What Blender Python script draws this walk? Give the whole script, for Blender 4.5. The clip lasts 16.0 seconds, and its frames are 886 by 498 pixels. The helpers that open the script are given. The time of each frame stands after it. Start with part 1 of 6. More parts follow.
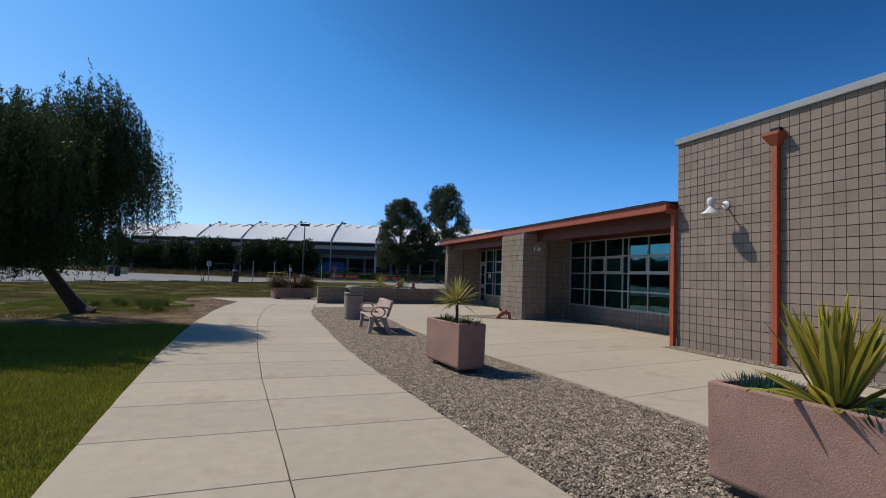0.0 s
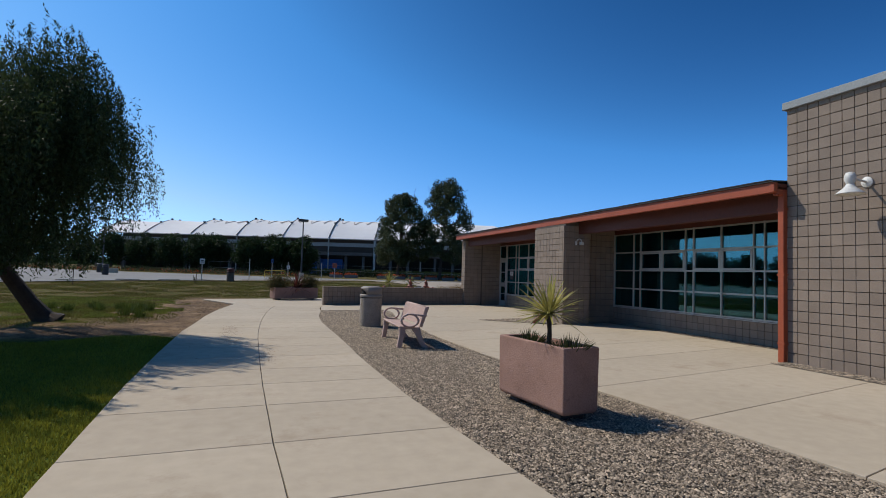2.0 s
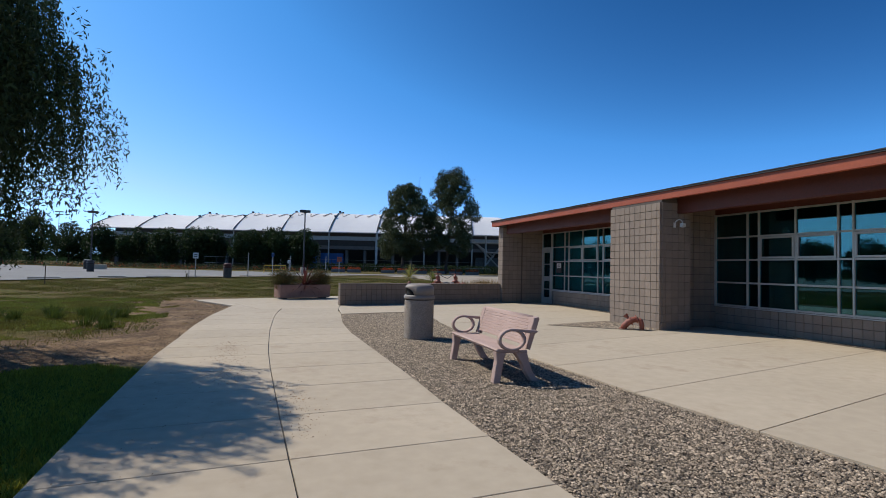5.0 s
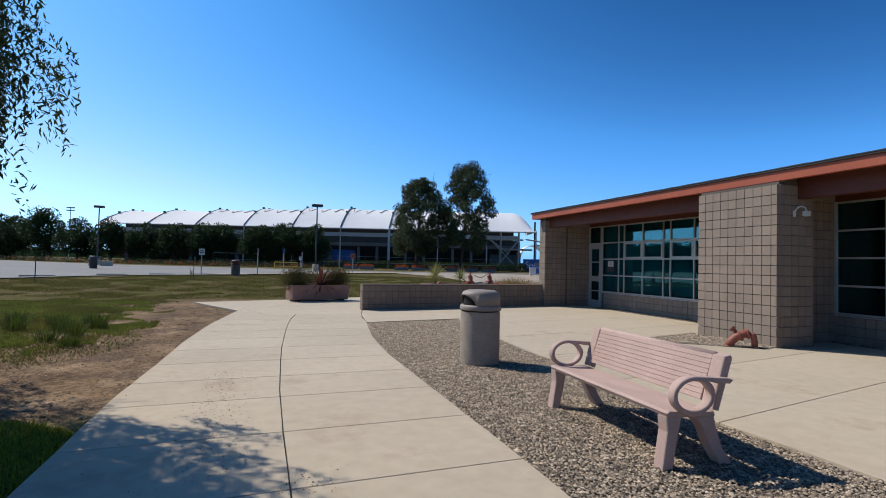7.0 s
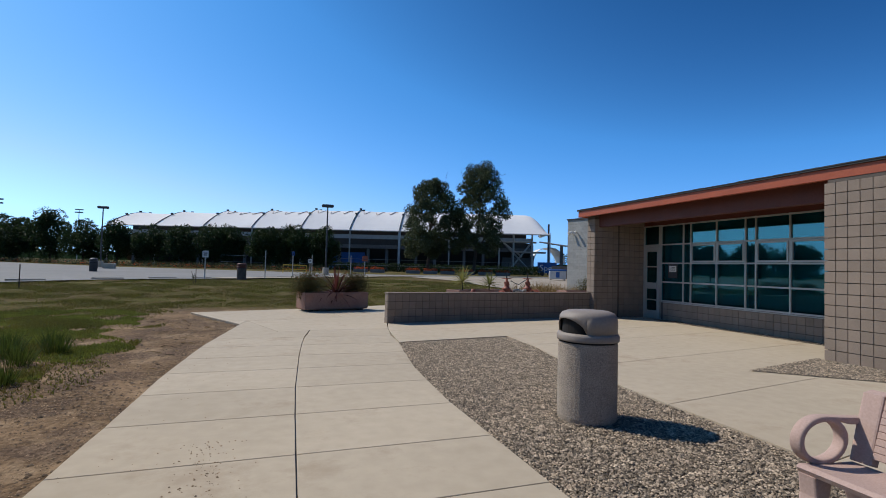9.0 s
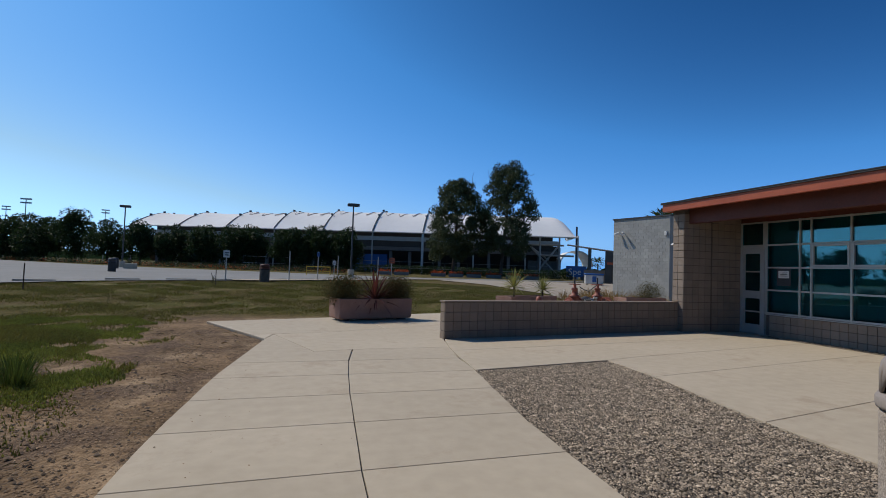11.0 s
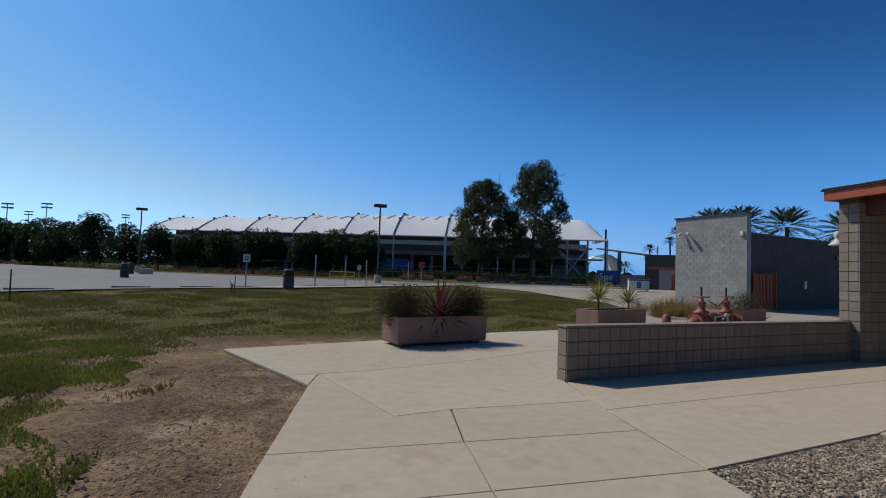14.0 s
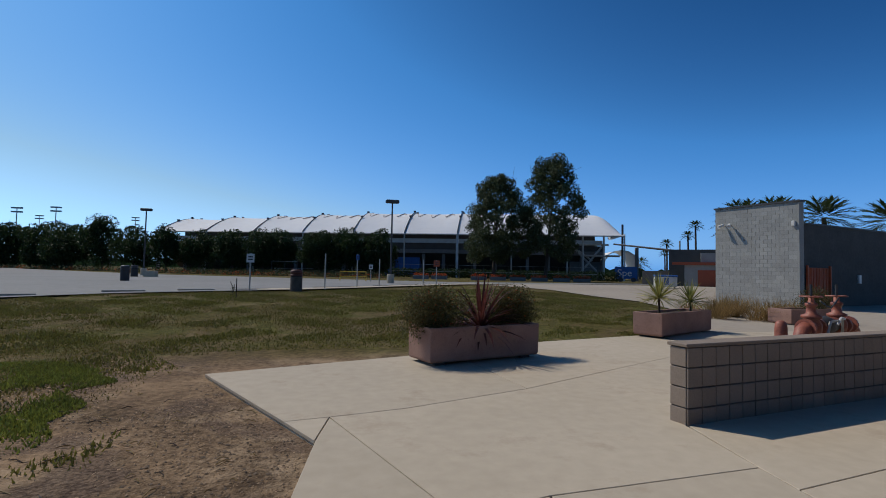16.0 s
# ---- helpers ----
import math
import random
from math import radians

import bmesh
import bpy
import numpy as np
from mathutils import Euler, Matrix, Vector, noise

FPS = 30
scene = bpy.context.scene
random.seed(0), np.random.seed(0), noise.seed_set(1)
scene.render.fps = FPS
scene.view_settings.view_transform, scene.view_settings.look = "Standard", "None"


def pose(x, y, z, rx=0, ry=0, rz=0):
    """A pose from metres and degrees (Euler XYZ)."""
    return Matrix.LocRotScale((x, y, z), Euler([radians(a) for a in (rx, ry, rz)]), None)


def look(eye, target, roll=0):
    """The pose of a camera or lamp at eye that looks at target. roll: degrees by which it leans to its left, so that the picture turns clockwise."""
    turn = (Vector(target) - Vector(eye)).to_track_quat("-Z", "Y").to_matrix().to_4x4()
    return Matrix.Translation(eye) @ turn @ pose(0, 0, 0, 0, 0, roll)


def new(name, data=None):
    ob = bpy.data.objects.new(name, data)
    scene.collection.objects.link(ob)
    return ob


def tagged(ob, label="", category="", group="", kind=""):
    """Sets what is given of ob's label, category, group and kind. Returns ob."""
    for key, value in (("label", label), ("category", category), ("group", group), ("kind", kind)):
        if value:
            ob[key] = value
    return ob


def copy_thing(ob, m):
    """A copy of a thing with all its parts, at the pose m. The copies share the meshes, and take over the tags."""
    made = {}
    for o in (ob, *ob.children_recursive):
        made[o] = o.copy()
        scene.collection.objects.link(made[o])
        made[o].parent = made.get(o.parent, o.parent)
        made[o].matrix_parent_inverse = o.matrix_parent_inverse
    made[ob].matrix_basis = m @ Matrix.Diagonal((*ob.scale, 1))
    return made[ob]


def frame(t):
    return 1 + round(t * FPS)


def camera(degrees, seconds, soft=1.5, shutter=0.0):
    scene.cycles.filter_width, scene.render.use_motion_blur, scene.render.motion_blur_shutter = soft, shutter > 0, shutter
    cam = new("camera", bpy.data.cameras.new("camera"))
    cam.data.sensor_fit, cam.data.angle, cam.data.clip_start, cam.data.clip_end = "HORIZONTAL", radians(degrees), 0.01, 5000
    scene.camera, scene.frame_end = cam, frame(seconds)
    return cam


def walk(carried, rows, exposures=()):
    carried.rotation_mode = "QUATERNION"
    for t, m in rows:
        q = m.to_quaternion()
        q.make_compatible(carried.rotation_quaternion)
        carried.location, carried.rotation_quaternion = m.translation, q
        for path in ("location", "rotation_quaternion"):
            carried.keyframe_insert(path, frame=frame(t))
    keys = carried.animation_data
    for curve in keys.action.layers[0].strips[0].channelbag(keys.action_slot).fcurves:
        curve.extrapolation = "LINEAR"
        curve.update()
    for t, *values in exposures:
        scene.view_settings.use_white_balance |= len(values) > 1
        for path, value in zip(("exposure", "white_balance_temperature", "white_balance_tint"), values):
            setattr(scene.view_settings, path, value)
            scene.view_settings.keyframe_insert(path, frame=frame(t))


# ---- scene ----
cam = camera(82.6, 16.0, soft=0.95)
# seconds, eye (metres), turn (degrees)
ROWS = [
    (0.0, -0.217, 1.098, 1.483, 93.22, -2.06, -21.65),
    (0.5, -0.208, 1.790, 1.493, 93.16, -1.97, -21.74),
    (1.0, -0.212, 2.478, 1.495, 93.01, -1.89, -21.85),
    (1.5, -0.224, 3.184, 1.501, 92.93, -1.85, -22.00),
    (2.0, -0.246, 3.899, 1.502, 92.89, -1.83, -22.10),
    (2.5, -0.260, 4.610, 1.496, 92.83, -1.84, -22.52),
    (3.0, -0.276, 5.319, 1.486, 92.65, -1.80, -22.56),
    (3.5, -0.276, 6.001, 1.467, 92.51, -1.69, -22.93),
    (4.0, -0.286, 6.673, 1.447, 92.44, -1.53, -22.81),
    (4.5, -0.292, 7.348, 1.440, 92.32, -1.38, -22.62),
    (7.0, -0.129, 10.862, 1.482, 91.77, -1.40, -21.30),
    (7.5, -0.084, 11.517, 1.492, 91.98, -1.43, -21.17),
    (8.0, -0.050, 12.189, 1.511, 92.22, -1.47, -20.97),
    (8.5, -0.035, 12.854, 1.519, 92.18, -1.50, -20.67),
    (9.0, -0.037, 13.499, 1.519, 92.06, -1.52, -20.47),
    (9.5, -0.066, 14.170, 1.501, 92.03, -1.56, -19.80),
    (10.0, -0.074, 14.839, 1.479, 92.10, -1.66, -19.34),
    (12.5, -0.421, 18.282, 1.496, 92.60, -2.27, -17.09),
    (13.0, -0.476, 18.843, 1.507, 92.63, -2.20, -16.99),
    (13.5, -0.532, 19.387, 1.516, 92.67, -2.08, -16.80),
    (14.0, -0.576, 19.926, 1.515, 92.74, -1.93, -16.53),
    (14.5, -0.573, 20.484, 1.502, 92.59, -1.81, -16.58),
    (15.0, -0.537, 21.076, 1.496, 92.52, -1.67, -16.14),
    (15.5, -0.490, 21.659, 1.491, 92.45, -1.45, -15.75),
    (16.0, -0.458, 22.224, 1.491, 92.56, -1.17, -15.43),
]
# the clip's camera opens up a little by the bench, then closes towards the lawn
EXPOSURES = [(0.0, -0.38), (2.0, -0.37), (3.5, -0.34), (5.5, -0.14), (7.0, -0.06), (8.0, -0.13), (8.5, -0.18), (9.0, -0.28), (10.0, -0.41), (12.5, -0.63), (16.0, -0.66)]
walk(cam, [(t, pose(x, y, z, rx, ry, rz)) for t, x, y, z, rx, ry, rz in ROWS], EXPOSURES)

# ---- light ----
SUN_ELEV, SUN_AZ = radians(48.5), radians(-42.0)  # azimuth clockwise from +y
sun_way = Vector((math.sin(SUN_AZ) * math.cos(SUN_ELEV), math.cos(SUN_AZ) * math.cos(SUN_ELEV), math.sin(SUN_ELEV)))
world = bpy.data.worlds.new("sky")
scene.world = world
world.use_nodes = True
wn = world.node_tree
sky = wn.nodes.new("ShaderNodeTexSky")
sky.sky_type, sky.sun_disc = "NISHITA", False
sky.sun_elevation, sky.sun_rotation = SUN_ELEV, SUN_AZ
sky.altitude, sky.air_density, sky.dust_density, sky.ozone_density = 20, 1.0, 0.6, 1.5
wn.nodes["Background"].inputs["Strength"].default_value = 0.235
# clear dry air: deep blue overhead, pale towards the sun and the horizon
level, power = wn.nodes.new("ShaderNodeRGBToBW"), wn.nodes.new("ShaderNodeMath")
wn.links.new(sky.outputs["Color"], level.inputs["Color"])
power.operation = "POWER"
power.inputs[1].default_value = 1.5
third = wn.nodes.new("ShaderNodeMath")
third.operation = "MULTIPLY"
third.inputs[1].default_value = 1 / 3
wn.links.new(level.outputs[0], third.inputs[0])
wn.links.new(third.outputs[0], power.inputs[0])
spread = wn.nodes.new("ShaderNodeMapRange")
spread.inputs["From Min"].default_value, spread.inputs["From Max"].default_value = 1.5, 6.5
wn.links.new(level.outputs[0], spread.inputs["Value"])
hue = wn.nodes.new("ShaderNodeValToRGB")
hue.color_ramp.elements[0].color = (0.082, 0.70, 2.58, 1)
hue.color_ramp.elements[1].color = (0.63, 1.14, 1.72, 1)
middle = hue.color_ramp.elements.new(0.35)
middle.color = (0.325, 1.36, 3.5, 1)
wn.links.new(spread.outputs[0], hue.inputs["Fac"])
tint = wn.nodes.new("ShaderNodeMix")
tint.data_type, tint.blend_type = "RGBA", "MULTIPLY"
tint.inputs["Factor"].default_value = 1.0
wn.links.new(hue.outputs["Color"], tint.inputs["A"])
wn.links.new(power.outputs[0], tint.inputs["B"])
wn.links.new(tint.outputs["Result"], wn.nodes["Background"].inputs["Color"])
sun = new("sun", bpy.data.lights.new("sun", "SUN"))
sun.data.energy, sun.data.angle, sun.data.color = 4.8, radians(0.53), (1.0, 0.93, 0.82)
sun.matrix_world = look(sun_way * 100, (0, 0, 0))

# ---- materials ----
def warmed(c):
    """Warm light put into the base colour, against the blue skylight in shadows."""
    return (c[0], c[1] * 0.968, c[2] * 0.92)


def mat(name, col, col2=None, rough=0.85, metal=0.0, big=1.2, fine=40.0, bump=0.3, bump_size=None, rand=0.0, island=0.0, spec=0.4, blend=0.5, dist=0.01, stain=None):
    """A surface with variation at two scales, a fine relief and, for pieces, a tone of their own."""
    m = bpy.data.materials.new(name)
    m.use_nodes = True
    nt = m.node_tree
    n, l = nt.nodes, nt.links
    b = n["Principled BSDF"]
    b.inputs["Roughness"].default_value, b.inputs["Metallic"].default_value = rough, metal
    b.inputs["Specular IOR Level"].default_value = spec
    geo = n.new("ShaderNodeNewGeometry")
    a, c = n.new("ShaderNodeTexNoise"), n.new("ShaderNodeTexNoise")
    a.inputs["Scale"].default_value, a.inputs["Detail"].default_value = big, 5
    c.inputs["Scale"].default_value, c.inputs["Detail"].default_value = fine, 4
    for q in (a, c):
        l.new(geo.outputs["Position"], q.inputs["Vector"])
    mixf = n.new("ShaderNodeMath")
    mixf.operation = "MULTIPLY_ADD"
    l.new(c.outputs["Fac"], mixf.inputs[0])
    mixf.inputs[1].default_value = blend
    sc = n.new("ShaderNodeMath")
    sc.operation = "MULTIPLY"
    l.new(a.outputs["Fac"], sc.inputs[0])
    sc.inputs[1].default_value = 1 - blend
    l.new(sc.outputs[0], mixf.inputs[2])
    ramp = n.new("ShaderNodeValToRGB")
    ramp.color_ramp.elements[0].position, ramp.color_ramp.elements[1].position = 0.36, 0.64
    col2 = col2 or tuple(v * 0.72 for v in col)
    col, col2 = warmed(col), warmed(col2)
    ramp.color_ramp.elements[0].color, ramp.color_ramp.elements[1].color = (*col2, 1), (*col, 1)
    l.new(mixf.outputs[0], ramp.inputs["Fac"])
    out = ramp.outputs["Color"]
    if stain:
        sn, sr, sm = n.new("ShaderNodeTexNoise"), n.new("ShaderNodeMapRange"), n.new("ShaderNodeMix")
        sn.inputs["Scale"].default_value, sn.inputs["Detail"].default_value = stain[3], 8
        sn.inputs["Roughness"].default_value = 0.72
        sr.inputs["From Min"].default_value, sr.inputs["From Max"].default_value, sr.inputs["To Max"].default_value = stain[4], stain[4] + 0.12, stain[5]
        sm.data_type = "RGBA"
        sm.inputs["B"].default_value = (*stain[:3], 1)
        l.new(geo.outputs["Position"], sn.inputs["Vector"])
        l.new(sn.outputs["Fac"], sr.inputs["Value"])
        l.new(sr.outputs[0], sm.inputs["Factor"])
        l.new(out, sm.inputs["A"])
        out = sm.outputs["Result"]
    if rand or island:
        hsv = n.new("ShaderNodeHueSaturation")
        mp = n.new("ShaderNodeMapRange")
        k = rand or island
        mp.inputs["To Min"].default_value, mp.inputs["To Max"].default_value = 1 - k, 1 + k
        src = n.new("ShaderNodeObjectInfo").outputs["Random"] if rand else geo.outputs["Random Per Island"]
        l.new(src, mp.inputs["Value"])
        l.new(mp.outputs[0], hsv.inputs["Value"])
        l.new(out, hsv.inputs["Color"])
        out = hsv.outputs["Color"]
    l.new(out, b.inputs["Base Color"])
    if bump:
        d = n.new("ShaderNodeTexNoise")
        d.inputs["Scale"].default_value, d.inputs["Detail"].default_value = bump_size or fine * 2, 3
        l.new(geo.outputs["Position"], d.inputs["Vector"])
        bp = n.new("ShaderNodeBump")
        bp.inputs["Strength"].default_value, bp.inputs["Distance"].default_value = bump, dist
        l.new(d.outputs["Fac"], bp.inputs["Height"])
        l.new(bp.outputs["Normal"], b.inputs["Normal"])
    return m


def leaf_mat(name, col, col2, rough=0.55):
    m = mat(name, col, col2, rough=rough, big=0.7, fine=9, bump=0, island=0.35, spec=0.14)
    n, l = m.node_tree.nodes, m.node_tree.links
    b = n["Principled BSDF"]
    tr = n.new("ShaderNodeBsdfTranslucent")
    l.new(b.inputs["Base Color"].links[0].from_socket, tr.inputs["Color"])
    mx = n.new("ShaderNodeMixShader")
    mx.inputs[0].default_value = 0.3
    l.new(b.outputs[0], mx.inputs[1])
    l.new(tr.outputs[0], mx.inputs[2])
    l.new(mx.outputs[0], n["Material Output"].inputs["Surface"])
    return m


CONCRETE = mat("concrete", (0.46, 0.395, 0.308), (0.395, 0.337, 0.258), big=0.45, fine=6, bump=0.12, bump_size=160, rand=0.04, stain=(0.27, 0.195, 0.125, 0.9, 0.55, 0.42), rough=0.9, dist=0.004)
BLOCK = mat("scored_block", (0.268, 0.215, 0.174), (0.205, 0.164, 0.135), big=2.0, fine=60, bump=0.5, bump_size=140, rand=0.07, rough=0.95, dist=0.004)
BLOCK_FAR = mat("scored_block_joined", (0.268, 0.215, 0.174), (0.205, 0.164, 0.135), big=2.0, fine=60, bump=0.5, bump_size=140, island=0.07, rough=0.95, dist=0.004)
MORTAR = mat("mortar", (0.125, 0.105, 0.092), rough=0.95, bump=0.2)
GREY_BLOCK = mat("grey_block", (0.33, 0.335, 0.325), (0.25, 0.255, 0.25), big=0.9, fine=20, bump=0.3, island=0.09, rough=0.95)
GREY_JOINT = mat("grey_joint", (0.20, 0.20, 0.195), rough=0.95, bump=0.2)
GREY_WALL = mat("grey_wall", (0.085, 0.085, 0.083), rough=0.95, bump=0.3, fine=8)
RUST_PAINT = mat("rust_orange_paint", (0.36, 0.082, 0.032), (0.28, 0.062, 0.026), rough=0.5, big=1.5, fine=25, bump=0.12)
# red paint with the shade under the eaves darkened into its colour
BEAM_PAINT = mat("shaded_red_paint", (0.125, 0.034, 0.021), (0.085, 0.025, 0.016), rough=0.6, big=1.5, fine=25, bump=0.15)
ROOFING = mat("roofing", (0.05, 0.05, 0.052), rough=0.9, bump=0.5)
FLASHING = mat("flashing", (0.30, 0.32, 0.33), (0.22, 0.24, 0.25), rough=0.6, metal=0.2, bump=0.1)
ALU = mat("window_aluminium", (0.44, 0.46, 0.46), (0.36, 0.38, 0.38), rough=0.45, metal=0.3, bump=0.05)
PLANTER = mat("pink_exposed_aggregate", (0.37, 0.225, 0.18), (0.25, 0.145, 0.115), big=2.5, fine=70, bump=0.7, bump_size=85, rough=0.95, dist=0.006, stain=(0.20, 0.115, 0.09, 14.0, 0.56, 0.7))
BENCH = mat("pink_cast_concrete", (0.47, 0.345, 0.31), (0.38, 0.275, 0.245), big=3, fine=70, bump=0.25, bump_size=220, rough=0.85, dist=0.004)
AGGREGATE = mat("pebble_aggregate", (0.46, 0.40, 0.34), (0.20, 0.165, 0.14), big=6, fine=95, bump=1.0, bump_size=95, rough=0.9, blend=0.85, dist=0.01)
BIN_BROWN = mat("brown_aggregate", (0.14, 0.11, 0.09), (0.07, 0.055, 0.045), big=6, fine=60, bump=0.5)
BIN_LID = mat("taupe_lid", (0.27, 0.235, 0.21), (0.23, 0.20, 0.18), rough=0.6, bump=0.1)
DARK = mat("dark_void", (0.012, 0.011, 0.011), rough=0.9, bump=0)
ROLLER = mat("roller_shade", (0.76, 0.78, 0.77), (0.70, 0.72, 0.71), rough=0.9, bump=0)
SOIL = mat("planting_soil", (0.075, 0.05, 0.035), rough=1.0, fine=60, bump=1.0)
PEBBLE = mat("river_pebbles", (0.42, 0.345, 0.265), (0.115, 0.092, 0.07), big=9, fine=35, bump=0.2, island=0.7, rough=0.85)
GRAVEL_BED = mat("gravel_bed", (0.15, 0.13, 0.11), (0.07, 0.06, 0.05), big=6, fine=55, bump=1.0, rough=1)
ASPHALT = mat("worn_asphalt", (0.215, 0.212, 0.208), (0.165, 0.163, 0.16), big=0.12, fine=3, bump=0.3, bump_size=40, rough=0.9)
ROAD_CONC = mat("driveway_concrete", (0.36, 0.315, 0.26), (0.29, 0.25, 0.205), big=0.2, fine=4, bump=0.2, rough=0.95)
BARK = mat("bark", (0.085, 0.062, 0.048), (0.05, 0.036, 0.028), big=5, fine=30, bump=1.0, rough=0.95, dist=0.03)
PEPPER = leaf_mat("pepper_leaves", (0.060, 0.085, 0.032), (0.032, 0.052, 0.02))
EUC = leaf_mat("gum_leaves", (0.085, 0.105, 0.05), (0.048, 0.062, 0.032))
FICUS = leaf_mat("ficus_leaves", (0.035, 0.06, 0.02), (0.018, 0.034, 0.012))
PALM = leaf_mat("palm_leaves", (0.06, 0.085, 0.03), (0.035, 0.05, 0.02))
YUCCA = leaf_mat("striped_yucca_leaves", (0.44, 0.40, 0.13), (0.13, 0.15, 0.045), rough=0.4)
AGAVE = leaf_mat("yellow_flax_leaves", (0.62, 0.50, 0.08), (0.42, 0.36, 0.06), rough=0.4)
AGAVE_MID = leaf_mat("flax_leaf_middle", (0.24, 0.26, 0.06), (0.12, 0.17, 0.04), rough=0.4)
SUCC = leaf_mat("blue_succulent_leaves", (0.07, 0.16, 0.12), (0.04, 0.10, 0.085), rough=0.45)
DARKGRASS = leaf_mat("dark_tuft_leaves", (0.07, 0.085, 0.035), (0.04, 0.05, 0.022))
REDFLAX = leaf_mat("red_flax_leaves", (0.14, 0.045, 0.04), (0.06, 0.022, 0.02), rough=0.4)
SHRUB = leaf_mat("dry_shrub_leaves", (0.13, 0.115, 0.045), (0.07, 0.065, 0.025))
STRAW = leaf_mat("straw_grass", (0.36, 0.25, 0.11), (0.22, 0.15, 0.065))
FLOWER = leaf_mat("orange_flowers", (0.55, 0.13, 0.04), (0.35, 0.06, 0.03))
LAWN = leaf_mat("lawn_blades", (0.31, 0.30, 0.04), (0.19, 0.205, 0.028))
TURF = leaf_mat("worn_turf_blades", (0.205, 0.19, 0.048), (0.115, 0.115, 0.029))
CLUMP = leaf_mat("grass_clump_blades", (0.10, 0.135, 0.028), (0.055, 0.08, 0.018))
WEED = leaf_mat("weed_blades", (0.25, 0.27, 0.055), (0.12, 0.145, 0.032))
DRYLAWN = leaf_mat("dry_lawn_blades", (0.25, 0.20, 0.075), (0.12, 0.105, 0.035))
FABRIC = leaf_mat("white_roof_fabric", (0.90, 0.92, 0.95), (0.84, 0.86, 0.90), rough=0.7)
for node in FABRIC.node_tree.nodes:
    if node.bl_idname == "ShaderNodeMixShader":
        node.inputs[0].default_value = 0.2
    if node.bl_idname == "ShaderNodeMapRange":
        node.inputs["To Min"].default_value = node.inputs["To Max"].default_value = 1.0
WHITE_STEEL = mat("white_steel", (0.62, 0.62, 0.62), rough=0.5, bump=0)
DARK_STEEL = mat("dark_steel", (0.05, 0.05, 0.055), rough=0.5, bump=0)
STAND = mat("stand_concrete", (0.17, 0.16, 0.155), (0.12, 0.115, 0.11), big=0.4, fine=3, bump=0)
# stand concrete, shade under the roof put into its colour; dark bins reuse it
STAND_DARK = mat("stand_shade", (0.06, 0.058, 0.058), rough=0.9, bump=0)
PALE_BLUE = mat("pale_blue_screen", (0.36, 0.44, 0.52), rough=0.6, bump=0)
CHIPS = mat("wood_chips", (0.30, 0.21, 0.135), (0.13, 0.088, 0.058), big=4, fine=30, bump=0, island=0.5, rough=1)
CLODS = mat("earth_clods", (0.16, 0.115, 0.08), (0.06, 0.045, 0.033), big=4, fine=30, bump=0, island=0.4, rough=1)
BLUE = mat("blue_paint", (0.03, 0.12, 0.38), rough=0.5, bump=0)
WHITE = mat("white_paint", (0.72, 0.72, 0.70), rough=0.5, bump=0.05)
YELLOW = mat("yellow_paint", (0.6, 0.4, 0.04), rough=0.5, bump=0)
GALV = mat("galvanised_steel", (0.42, 0.42, 0.41), rough=0.5, metal=0.5, bump=0)
VALVE_RED = mat("valve_red_paint", (0.36, 0.115, 0.072), (0.19, 0.06, 0.042), rough=0.55, big=6, fine=40, bump=0.2)
PAPER = mat("paper", (0.75, 0.75, 0.73), rough=0.8, bump=0)
INK = mat("ink", (0.04, 0.04, 0.045), rough=0.8, bump=0)
BLIND = mat("blind_slat", (0.15, 0.15, 0.145), rough=0.8, bump=0, rand=0.15)
PLASTER = mat("inner_plaster", (0.30, 0.29, 0.27), rough=0.9, bump=0)


def glass_mat(name, tint, shine, part_shine):
    m = bpy.data.materials.new(name)
    m.use_nodes = True
    n, l = m.node_tree.nodes, m.node_tree.links
    n.remove(n["Principled BSDF"])
    tr, gl, mx = n.new("ShaderNodeBsdfTransparent"), n.new("ShaderNodeBsdfGlossy"), n.new("ShaderNodeMixShader")
    tr.inputs["Color"].default_value, gl.inputs["Color"].default_value = (*tint, 1), (*shine, 1)
    gl.inputs["Roughness"].default_value, mx.inputs[0].default_value = 0.015, part_shine
    l.new(tr.outputs[0], mx.inputs[1])
    l.new(gl.outputs[0], mx.inputs[2])
    l.new(mx.outputs[0], n["Material Output"].inputs["Surface"])
    return m


GLASS = glass_mat("teal_solar_glass", (0.20, 0.56, 0.60), (0.24, 0.52, 0.57), 0.21)


